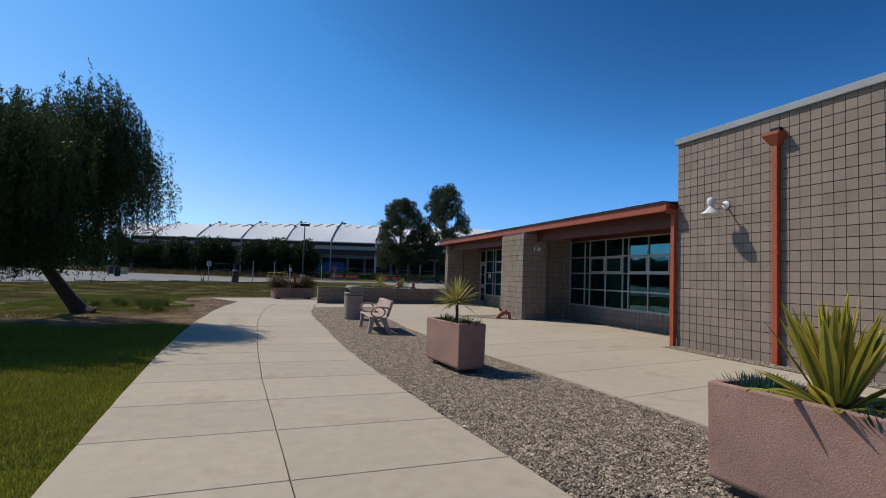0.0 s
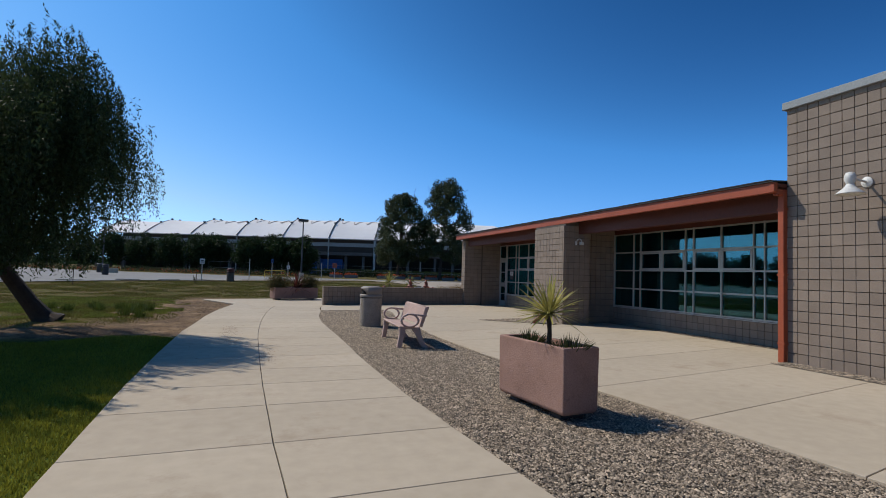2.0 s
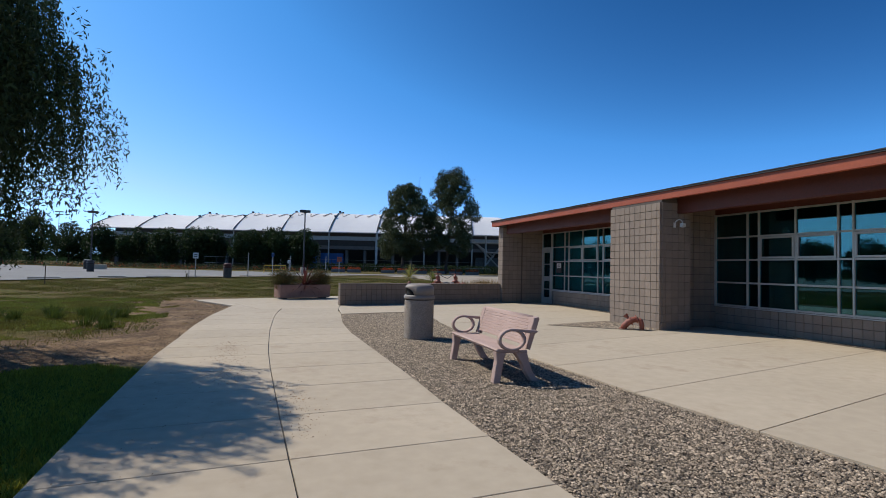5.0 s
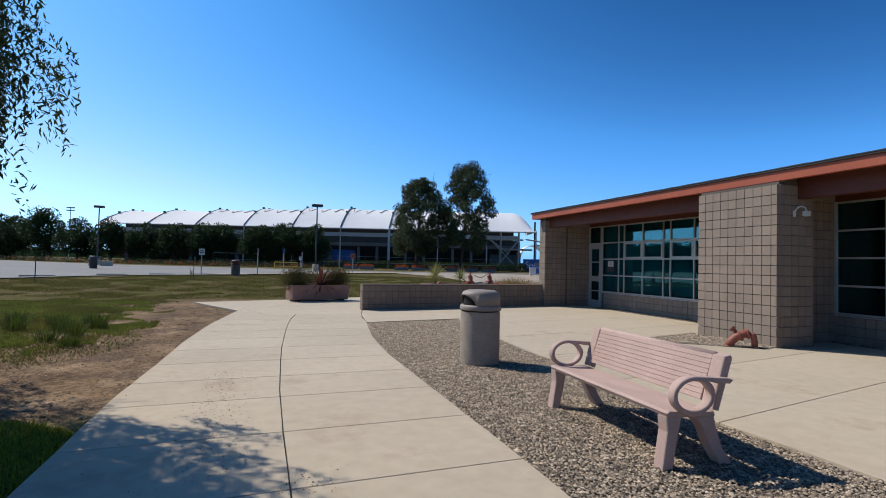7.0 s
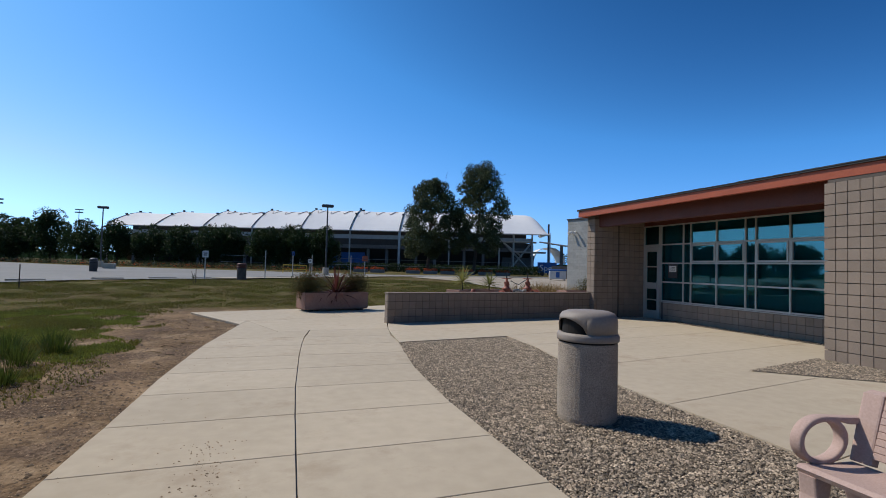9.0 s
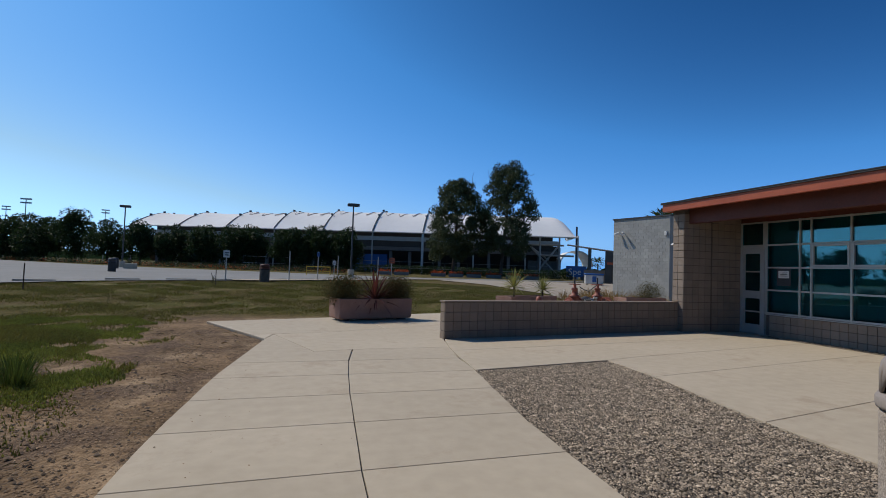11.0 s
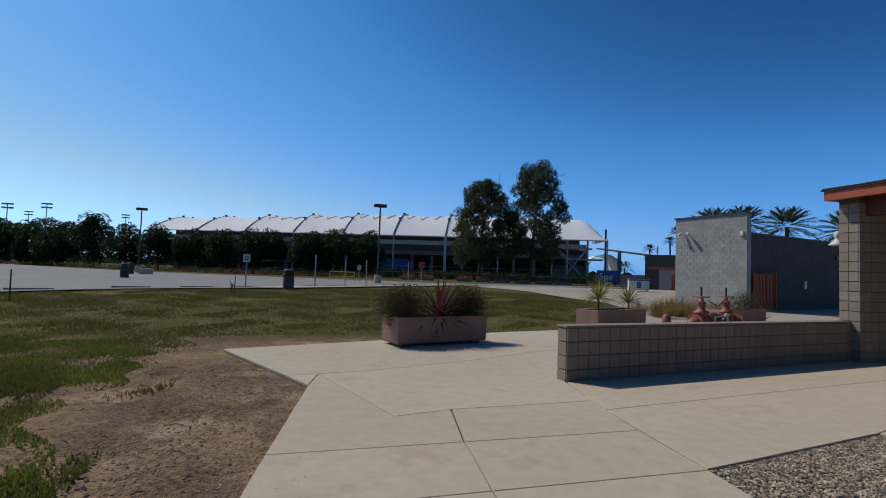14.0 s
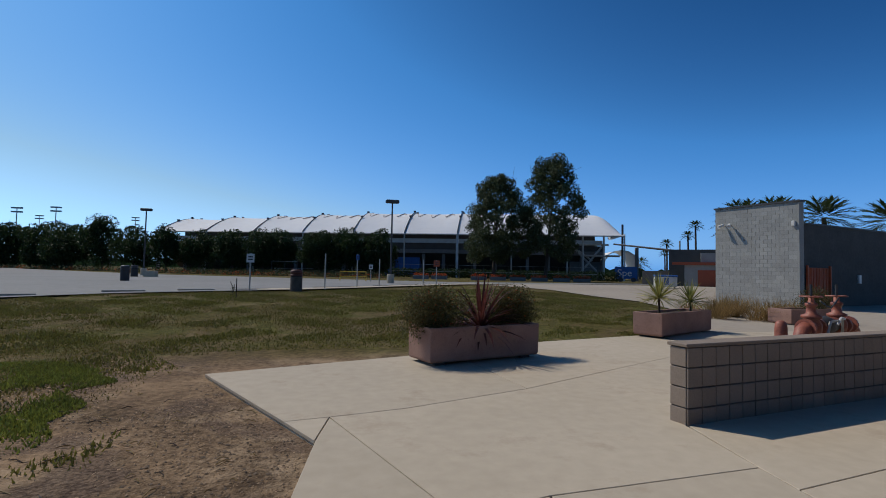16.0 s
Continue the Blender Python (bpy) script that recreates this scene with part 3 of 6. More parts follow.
frame_part("door_frame", door, 26.40, 27.175, 0.0, 3.09, [(26.45, 27.13, 0.0, 2.40), (26.45, 27.13, 2.46, 3.05)], BAY_X - 0.03, BAY_X + 0.05, ALU)
leaf = frame_part("door_leaf", door, 26.455, 27.125, 0.01, 2.395, [(26.55, 27.03, 0.27, 0.60), (26.55, 27.03, 0.64, 0.98), (26.55, 27.03, 1.19, 1.70), (26.55, 27.03, 1.74, 2.22)], BAY_X - 0.012, BAY_X + 0.03, ALU)
for z0, z1 in ((0.26, 0.61), (0.63, 0.99), (1.18, 1.71), (1.73, 2.23)):
    part("door_pane", boxed(BAY_X + 0.005, BAY_X + 0.012, 26.54, 27.04, z0, z1), GLASS, leaf, "dark door glass").visible_shadow = False
part("transom_pane", boxed(BAY_X + 0.005, BAY_X + 0.012, 26.44, 27.14, 2.45, 3.06), GLASS, door).visible_shadow = False
part("door_pull", tube(bmesh.new(), [(BAY_X - 0.012, 26.50, 0.95), (BAY_X - 0.06, 26.50, 0.95), (BAY_X - 0.06, 26.50, 1.25), (BAY_X - 0.012, 26.50, 1.25)], 0.011, 8), GALV, leaf, "steel pull handle")

# notices taped to the glass, and blinds behind it
for nm, y, z in (("notice", 25.85, 1.58), ("notice", 11.72, 1.62)):
    n_ob = base(nm, "white printed notice on a dark sheet on the window glass", "notice")
    part("backing", boxed(BAY_X + 0.0005, BAY_X + 0.0035, y - 0.2, y + 0.2, z - 0.22, z + 0.28), DARK_STEEL, n_ob)
    part("sheet", boxed(BAY_X - 0.003, BAY_X - 0.0005, y - 0.15, y + 0.15, z - 0.02, z + 0.17), PAPER, n_ob)
    for k in range(3):
        part("text_line", boxed(BAY_X - 0.0045, BAY_X - 0.0035, y - 0.10, y + 0.10 - 0.05 * (k == 2), z + 0.03 + 0.04 * k, z + 0.045 + 0.04 * k), INK, n_ob)
for a, c in zip(E2, E2[1:]):
    rs = base("roller_shade", "drawn pale roller shade behind the glass", "blind", group="roller shades")
    part("cloth", boxed(BAY_X + 0.14, BAY_X + 0.145, a + 0.01, c - 0.01, 0.70, 3.085), ROLLER, rs)
    part("hem_bar", boxed(BAY_X + 0.132, BAY_X + 0.153, a + 0.01, c - 0.01, 0.66, 0.70), ALU, rs)
SLAT = mesh_of("slat", boxed(-0.002, 0.002, -0.042, 0.042, 0.64, 3.04), BLIND)
for y0, y1, nm in ((11.4, 13.5, "vertical_blind"), (13.6, 15.7, "vertical_blind"), (15.8, 17.9, "vertical_blind")):
    blind = base(nm, "grey vertical blind hanging behind the glass", "blind")
    y = y0
    while y < y1:
        o = new("slat", SLAT)
        o.parent = blind
        o.matrix_basis = pose(BAY_X + 0.22, y, 0, 0, 0, 35)
        y += 0.085


# ---- downpipes and lamps on the walls ----
def downpipe(y, x, top, head, label):
    d = base("downpipe", label, "downpipe", (x, y, 0), group="downpipes")
    part("pipe", boxed(-0.055, 0.055, -0.06, 0.06, 0.0, top, 0.006), RUST_PAINT, d)
    if head:
        bm = bmesh.new()
        a = [bm.verts.new(v) for v in ((-0.06, -0.07, top - 0.02), (0.055, -0.07, top - 0.02), (0.055, 0.07, top - 0.02), (-0.06, 0.07, top - 0.02))]
        b = [bm.verts.new(v) for v in ((-0.17, -0.18, top + 0.18), (0.055, -0.18, top + 0.18), (0.055, 0.18, top + 0.18), (-0.17, 0.18, top + 0.18))]
        c = [bm.verts.new(v.co + Vector((0, 0, 0.06))) for v in b]
        for p, q in ((a, b), (b, c)):
            for i in range(4):
                bm.faces.new((p[i], p[(i + 1) % 4], q[(i + 1) % 4], q[i]))
        bm.faces.new(a[::-1])
        bm.faces.new(c)
        part("conductor_head", bm, RUST_PAINT, d, "flared rain head")
        part("scupper", boxed(-0.03, 0.055, -0.1, 0.1, top + 0.245, top + 0.34), DARK, d, "dark scupper opening")
    else:
        part("elbow", boxed(-0.20, -0.057, -0.055, 0.055, top - 0.12, top, 0.01), RUST_PAINT, d)
        part("gutter_drop", boxed(-0.30, -0.202, -0.055, 0.055, top - 0.06, top + 0.10, 0.01), RUST_PAINT, d)
    for z in (0.35, top * 0.5, top - 0.4):
        part("strap", boxed(-0.06, 0.055, -0.075, 0.075, z, z + 0.035), RUST_PAINT, d)
    return d


downpipe(7.66, 9.735, 4.36, True, "square rust-orange downpipe with a flared rain head on the block wall")
downpipe(10.33, 9.745, 3.38, False, "square rust-orange downpipe at the wall corner under the eaves")


def gooseneck(m):
    g = base("wall_lamp", "white enamel gooseneck lamp with a cone shade on the block wall", "wall lamp")
    g.matrix_basis = m
    part("rose", lathe(bmesh.new(), [(0.0, 0), (0.075, 0), (0.075, 0.02), (0.03, 0.04), (0, 0.04)], 16), WHITE, g).matrix_basis = pose(0, 0, 0, 0, -90, 0)
    part("arm", tube(bmesh.new(), [(-0.02, 0, 0), (-0.16, 0, 0.01), (-0.32, 0, 0.02)], 0.016, 8), WHITE, g)
    part("ball", lathe(bmesh.new(), [(0.001, 0.09), (0.05, 0.075), (0.07, 0.03), (0.07, -0.02), (0.05, -0.07), (0.04, -0.09)], 16, (-0.36, 0, 0.02)), WHITE, g, smooth=True)
    part("shade", lathe(bmesh.new(), [(0.035, -0.06), (0.06, -0.11), (0.09, -0.145), (0.17, -0.21), (0.175, -0.225), (0.16, -0.213), (0.09, -0.16), (0.03, -0.12)], 28, (-0.36, 0, 0.02)), WHITE, g, "white cone shade", smooth=True)
    return g


gooseneck(pose(9.80, 8.87, 3.31) @ Matrix.Scale(1.22, 4))
gooseneck(pose(10.22, 27.565, 2.63, 0, 0, -90))


def swan_lamp(m):
    g = base("swan_neck_lamp", "small white swan-neck wall lamp on the pier side", "wall lamp")
    g.matrix_basis = m
    part("plate", boxed(-0.05, 0.05, -0.02, 0, -0.09, 0.09, 0.008), WHITE, g)
    part("neck", tube(bmesh.new(), [(0, -0.02, 0), (0, -0.05, 0.1), (0.02, -0.10, 0.17), (0.06, -0.17, 0.19), (0.1, -0.23, 0.15), (0.12, -0.26, 0.05)], 0.017, 8), WHITE, g)
    part("head", boxed(0.04, 0.20, -0.33, -0.19, -0.09, 0.05, 0.02, 2), WHITE, g)
    return g


lamp_on_pier = swan_lamp(pose(9.86, 17.50, 2.68))
lamp_on_pier.scale = (0.72, 0.72, 0.72)


settle(before_building, SITE)
low = wall("wall_low", "low taupe scored-block garden wall with flat cap", 3.32, 10.62, 26.87, 27.07, -0.1, 0.775)
part("wall_cap", boxed(3.285, 10.60, 26.845, 27.095, 0.775, 0.81, 0.006), BLOCK, low)
low.matrix_basis = Matrix.Translation((3.31, 26.52, 0)) @ Matrix.Rotation(radians(8.3), 4, "Z") @ Matrix.Translation((-3.32, -26.87, 0))


# ---- paving ----
joint_bed = bmesh.new()


def panel(parent, outline, name="panel", z=0.0, depth=0.09):
    """One concrete panel with tooled edges; dark grit fills the joints round it."""
    joint_bed.faces.new([joint_bed.verts.new((x, y, -0.034)) for x, y in outline])
    bm = bmesh.new()
    top = [bm.verts.new((x, y, z)) for x, y in outline]
    f = bm.faces.new(top)
    f.normal_update()
    if f.normal.z < 0:
        bmesh.ops.reverse_faces(bm, faces=[f])
    rim = bmesh.ops.inset_region(bm, faces=[f], thickness=0.005, use_boundary=True, use_even_offset=True)["faces"]
    bmesh.ops.delete(bm, geom=rim, context="FACES")
    f = bm.faces[:][0]
    r = bmesh.ops.extrude_face_region(bm, geom=[f])
    up = [v for v in r["geom"] if isinstance(v, bmesh.types.BMVert)]
    for v in bm.verts:
        if v not in up:
            v.co.z -= depth
    edges = [e for e in bm.edges if all(abs(v.co.z - z) < 1e-5 for v in e.verts)]
    bmesh.ops.bevel(bm, geom=edges, offset=0.004, segments=1, affect="EDGES")
    bmesh.ops.triangulate(bm, faces=[q for q in bm.faces if len(q.verts) > 4])
    bmesh.ops.recalc_face_normals(bm, faces=bm.faces)
    return part(name, bm, CONCRETE, parent)


walkway = base("walkway", "pale concrete walkway of jointed panels", "pavement", kind="structure")
JOINTS = [-7.4, -6.2, -5.0, -3.7, -2.5, -1.2, 0.0, 1.2, 2.4, 3.65, 4.9, 6.13, 7.33, 8.55, 9.85, 10.95, 11.98, 13.12, 14.3, 15.47, 16.66, 17.7, 18.82, 19.97, 21.12, 22.2, 23.28, 24.3]
for a, b in zip(JOINTS, JOINTS[1:]):
    ys = [a + (b - a) * k / 3 for k in range(4)]
    panel(walkway, [(WALK_L(y), y) for y in ys] + [(WALK_M(y) - 0.001, y) for y in reversed(ys)])
    panel(walkway, [(WALK_M(y) + 0.001, y) for y in ys] + [(WALK_R(y), y) for y in reversed(ys)])
ys = list(np.linspace(-7.4, 25.36, 80))
bm = bmesh.new()
vl = [(bm.verts.new((WALK_M(y) - 0.03, y, -0.03)), bm.verts.new((WALK_M(y) + 0.03, y, -0.03))) for y in ys]
for (a, b), (c, d) in zip(vl, vl[1:]):
    bm.faces.new((a, b, d, c))
part("joint_filler", bm, DARK_STEEL, walkway, "dark filler in the long joint")
panel(walkway, [(WALK_L(24.3), 24.3), (0.975, 24.3), (1.185, 25.36), (0.51, 25.2), (-0.16, 27.5), (-0.32, 26.8)])
panel(walkway, [(0.985, 24.3), (WALK_R(24.3), 24.3), (3.05, 25.45), (1.195, 25.36)])
panel(walkway, [(0.51, 25.2), (1.19, 25.36), (3.05, 25.45), (3.28, 26.5), (3.33, 26.7), (7.95, 27.35), (7.95, 31.05), (5.79, 30.0), (2.38, 28.29), (0.66, 27.67), (-0.16, 27.5)])
panel(walkway, [(-0.32, 26.8), (-0.16, 27.5), (-0.6, 27.43)])
panel(walkway, [(-0.6, 27.43), (-0.16, 27.5), (0.66, 27.67), (2.38, 28.29), (2.2, 31.3), (-1.74, 29.93)])
panel(walkway, [(2.38, 28.29), (5.79, 30.0), (7.95, 31.05), (7.95, 33.2), (4.49, 32.35), (2.2, 31.3)])

plaza = base("plaza", "pale concrete forecourt of wide jointed panels", "pavement", kind="structure")
PJ = [-8.2, -6.6, -5.0, -3.4, -1.8, -0.2, 1.45, 3.1, 4.75, 6.4, 8.05, 9.68, 11.32, 12.85, 14.55, 16.3, 18.09, 20.2, 22.29]
SKEW = 0.17  # the joints run a little askew to the walk


def plaza_joint(y, x):
    return y + SKEW * (x - 4.4)


def bed_meet(y):
    """Where a joint meets the gravel's edge."""
    x = BED_R(y)
    for _ in range(4):
        x = BED_R(plaza_joint(y, x))
    return x


for a, b in zip(PJ, PJ[1:]):
    xs = [bed_meet(a), bed_meet((a + b) / 2), bed_meet(b)]
    near = [(x, plaza_joint(y, x)) for x, y in zip(xs, (a, (a + b) / 2, b))]
    if b < 9.6:
        reach = [9.7, 9.7]
    elif a < 9.6:
        reach = [9.7, 12.3]
    else:
        reach = [12.3, 12.3]
    panel(plaza, near + [(reach[1], plaza_joint(b, reach[1])), (reach[0], plaza_joint(a, reach[0]))])
yb = plaza_joint(22.29, bed_meet(22.29))
panel(plaza, [(bed_meet(22.29), yb), (5.38, 23.75), (6.3, 24.02), (12.5, 25.2), (12.5, plaza_joint(22.29, 12.5))])
panel(plaza, [(WALK_R(23.3) + 0.005, 23.3), (5.38, 23.75), (6.3, 24.02), (12.5, 25.2), (12.5, 26.4), (2.97, 25.05)])
panel(plaza, [(2.97, 25.05), (12.5, 26.4), (12.5, 27.6), (10.5, 27.55), (3.32, 26.55), (3.05, 25.45)])
bmesh.ops.recalc_face_normals(joint_bed, faces=joint_bed.faces)
tagged(new("joint_grit", mesh_of("joint_grit", joint_bed, SOIL)), "dark grit in the joints between concrete panels", "joint", kind="structure")


# ---- gravel ----
def in_poly(px, py, poly):
    inside = np.zeros(len(px), bool)
    for (x0, y0), (x1, y1) in zip(poly, poly[1:] + poly[:1]):
        if y0 != y1:
            c = ((y0 > py) != (y1 > py)) & (px < (x1 - x0) * (py - y0) / (y1 - y0) + x0)
            inside ^= c
    return inside


ICO_V = np.array([(1, 0, 0), (0, 1, 0), (-1, 0, 0), (0, -1, 0), (0, 0, 1), (0, 0, -1)], float)
ICO_F = np.array([(0, 1, 4), (1, 2, 4), (2, 3, 4), (3, 0, 4)])  # the buried underside is left open


def pebbles(name, xs, ys, zs, size, label, seed, material=PEBBLE):
    """Many rounded stones as one mesh."""
    g = np.random.default_rng(seed)
    n = len(xs)
    s = size * g.lognormal(0, 0.32, n)
    shape = np.stack([s, s * g.uniform(0.7, 1.0, n), s * g.uniform(0.55, 0.8, n)], -1)
    v = ICO_V[None] * (1 + g.uniform(-0.14, 0.14, (n, 6, 1))) * shape[:, None]
    a, t = g.uniform(0, 2 * np.pi, n), g.uniform(-0.3, 0.3, n)
    ca, sa, ct, st = np.cos(a), np.sin(a), np.cos(t), np.sin(t)
    x, z = v[..., 0] * ct[:, None] + v[..., 2] * st[:, None], -v[..., 0] * st[:, None] + v[..., 2] * ct[:, None]
    y = v[..., 1]
    v = np.stack([x * ca[:, None] - y * sa[:, None] + xs[:, None], x * sa[:, None] + y * ca[:, None] + ys[:, None], z + zs[:, None]], -1)
    f = ICO_F[None] + 6 * np.arange(n)[:, None, None]
    return tagged(new(name, raw_mesh(name, v.reshape(-1, 3), f.reshape(-1, 3), material, True)), label, "gravel", kind="stuff")


rg = np.random.default_rng(11)
bed_l = list(np.linspace(-8, 23.30, 40))
bed_r = list(np.linspace(-8, 23.75, 40))
bed_poly = [(WALK_R(y), y) for y in bed_l] + [(BED_R(y), y) for y in reversed(bed_r)]
bm = bmesh.new()
vl = [(bm.verts.new((WALK_R(y) - 0.01, y, -0.035)), bm.verts.new((BED_R(q) + 0.01, q, -0.035))) for y, q in zip(bed_l, bed_r)]
for (a, b), (c, d) in zip(vl, vl[1:]):
    bm.faces.new((a, b, d, c))
tagged(new("gravel_bed", mesh_of("gravel_bed", bm, GRAVEL_BED)), "dark bed under grey river gravel", "gravel", kind="structure")


def strew(poly, count, lo, hi):
    px = rg.uniform(min(p[0] for p in poly), max(p[0] for p in poly), count)
    py = rg.uniform(lo, hi, count)
    k = in_poly(px, py, poly)
    return px[k], py[k]


bx, by = strew(bed_poly, 330000, 2.2, 23.75)
pebbles("gravel", bx, by, -0.030 + 0.016 * rg.uniform(0, 1, len(bx)), 0.0104, "grey and tan river gravel beside the walkway", 5)
PATCH = [(7.37, 19.34), (9.78, 19.90), (9.70, 17.78), (9.20, 17.72)]
STRIPS = [("pier_gravel", PATCH, 11500), ("wall_gravel", [(9.34, -6.0), (9.80, -6.0), (9.80, 10.28), (9.34, 10.28)], 16000), ("sill_gravel", [(11.45, 11.3), (11.79, 11.3), (11.79, 26.3), (11.45, 26.3)], 11000)]
for nm, poly, count in STRIPS:
    bm = bmesh.new()
    bm.faces.new([bm.verts.new((x, y, 0.005)) for x, y in poly])
    tagged(new(nm + "_bed", mesh_of(nm + "_bed", bm, GRAVEL_BED)), "dark bed under river gravel by the wall", "gravel", kind="structure")
    px, py = strew(poly, count, min(p[1] for p in poly), max(p[1] for p in poly))
    pebbles(nm, px, py, 0.008 + 0.010 * rg.uniform(0, 1, len(px)), 0.0113, "river gravel along the block wall", len(nm))
    if poly is not PATCH:
        for strip in (bpy.data.objects[nm + "_bed"], bpy.data.objects[nm]):
            strip.matrix_basis = SITE


# ---- leaves ----
def blades(name, roots, ways, lengths, widths, material, parent=None, droop=0.3, seg=4, label="", seed=1, lift=0.0):
    """Long pointed leaves, each a bent strip: roots (n, 3), first directions (n, 3)."""
    g = np.random.default_rng(seed)
    roots, ways = np.asarray(roots, float), np.asarray(ways, float)
    ways = ways / np.linalg.norm(ways, axis=1, keepdims=True)
    n = len(roots)
    side = np.cross(ways, (0, 0, 1.0)) + 1e-4
    side /= np.linalg.norm(side, axis=1, keepdims=True)
    tw = g.uniform(-0.5, 0.5, n)[:, None]
    nrm = np.cross(side, ways)
    side = side * np.cos(tw) + nrm * np.sin(tw)
    lengths, widths = np.broadcast_to(lengths, n), np.broadcast_to(widths, n)
    dr = droop * g.uniform(0.5, 1.5, n)
    p, d, vs = roots.copy(), ways.copy(), []
    for k in range(seg + 1):
        u = k / seg
        w = widths * (0.65 + 0.7 * u if u < 0.4 else 1.0 * (1 - ((u - 0.4) / 0.6) ** 1.6) + 0.02)
        vs.append(p - side * w[:, None] / 2)
        vs.append(p + side * w[:, None] / 2)
        d = d + np.array([0, 0, -1.0]) * (dr / seg)[:, None] * (0.5 + u)
        d /= np.linalg.norm(d, axis=1, keepdims=True)
        p = p + d * (lengths / seg)[:, None]
    v = np.stack(vs, 1) + (nrm * lift)[:, None]
    q = np.array([(2 * k, 2 * k + 1, 2 * k + 3, 2 * k + 2) for k in range(seg)])
    f = q[None] + (2 * (seg + 1)) * np.arange(n)[:, None, None]
    ob = new(name, raw_mesh(name, v.reshape(-1, 3), f.reshape(-1, 4), material, True))
    if parent:
        ob.parent = parent
    return tagged(ob, label)


def rosette(name, parent, at, count, length, width, material, spread=(0.2, 1.4), droop=0.5, seed=1, label="", core=0.03, lift=0.0):
    """Leaves out of one heart; spread: the lean from upright, in radians, of the inmost and outmost."""
    g = np.random.default_rng(seed)
    az = np.arange(count) * 2.39996 + g.uniform(-0.25, 0.25, count)
    lean = spread[0] + (spread[1] - spread[0]) * (np.arange(count) / count) ** 0.8 + g.uniform(-0.1, 0.1, count)
    ways = np.stack([np.sin(lean) * np.cos(az), np.sin(lean) * np.sin(az), np.cos(lean)], -1)
    roots = np.array(at) + ways * [core, core, core * 0.4]
    return blades(name, roots, ways, length * g.uniform(0.75, 1.1, count), width * g.uniform(0.8, 1.15, count), material, parent, droop, 5, label, seed=seed, lift=lift)


def cloud(name, centres, spreads, counts, leaf, material, parent, seed, hang=0.0, label="", shell=0.55):
    """Small leaves in clumps: each clump an uneven shell round its centre."""
    g = np.random.default_rng(seed)
    pts = []
    for c, s, k in zip(centres, spreads, counts):
        d = g.normal(size=(k, 3))
        d /= np.linalg.norm(d, axis=1, keepdims=True)
        r = g.uniform(shell, 1.0, (k, 1)) ** 0.6
        pts.append(np.array(c) + d * r * np.array(s))
    p = np.concatenate(pts)
    n = len(p)
    a = g.normal(size=(n, 3))
    a[:, 2] -= hang
    a /= np.linalg.norm(a, axis=1, keepdims=True)
    b = np.cross(a, g.normal(size=(n, 3)))
    b /= np.linalg.norm(b, axis=1, keepdims=True)
    s = (leaf * g.uniform(0.6, 1.4, n))[:, None]
    v = np.stack([p - a * s, p + b * s * 0.38, p + a * s, p - b * s * 0.38], 1)
    ob = new(name, raw_mesh(name, v.reshape(-1, 3), np.arange(4 * n).reshape(-1, 4), material))
    ob.parent = parent
    return tagged(ob, label)


# ---- planters ----
def planter_box(name, label, at, turn, lx, ly, h, group="planters"):
    """A concrete trough with thick walls, eased edges, soil and a recessed foot. The frame's origin is its middle on the ground."""
    p = base(name, label, "planter", at, turn, group)
    bm = bmesh.new()
    t, e = 0.065, 0.05
    hx, hy = lx / 2, ly / 2
    rings = []
    for x, y, z in ((hx - 0.03, hy - 0.03, e), (hx - 0.008, hy - 0.008, e + 0.035), (hx, hy, h), (hx - t, hy - t, h), (hx - t, hy - t, h - 0.13)):
        rings.append([bm.verts.new(v) for v in ((-x, -y, z), (x, -y, z), (x, y, z), (-x, y, z))])
    for a, b in zip(rings, rings[1:]):
        for i in range(4):
            bm.faces.new((a[i], a[(i + 1) % 4], b[(i + 1) % 4], b[i]))
    bm.faces.new(rings[0][::-1])
    bmesh.ops.recalc_face_normals(bm, faces=bm.faces)
    bmesh.ops.bevel(bm, geom=[x for x in bm.edges], offset=0.014, segments=2, affect="EDGES", profile=0.5)
    part("trough", bm, PLANTER, p, "pink exposed-aggregate concrete trough")
    for sx in (-1, 1):
        c = sx * (hx - 0.24) if lx > ly else 0
        d = sx * (hy - 0.24) if ly >= lx else 0
        wx, wy = (0.09, hy - 0.09) if lx > ly else (hx - 0.09, 0.09)
        part("foot", boxed(c - wx, c + wx, d - wy, d + wy, -0.03, e + 0.002), DARK_STEEL, p)
    part("soil", boxed(-hx + t - 0.01, hx - t + 0.01, -hy + t - 0.01, hy - t + 0.01, h - 0.25, h - 0.06), SOIL, p)
    return p


def yucca(name, label, at, trunk, count, length, width, seed, mat_=None):
    y = base(name, label, "plant", at)
    part("stem", tube(bmesh.new(), [(0, 0, 0), (0.01, 0, trunk * 0.5), (0, 0.01, trunk)], [0.035, 0.026, 0.03], 8), BARK, y)
    rosette("leaves", y, (0, 0, trunk), count, length, width, mat_ or YUCCA, (0.05, 1.85), 0.35, seed, "yellow-green striped sword leaves")
    return y


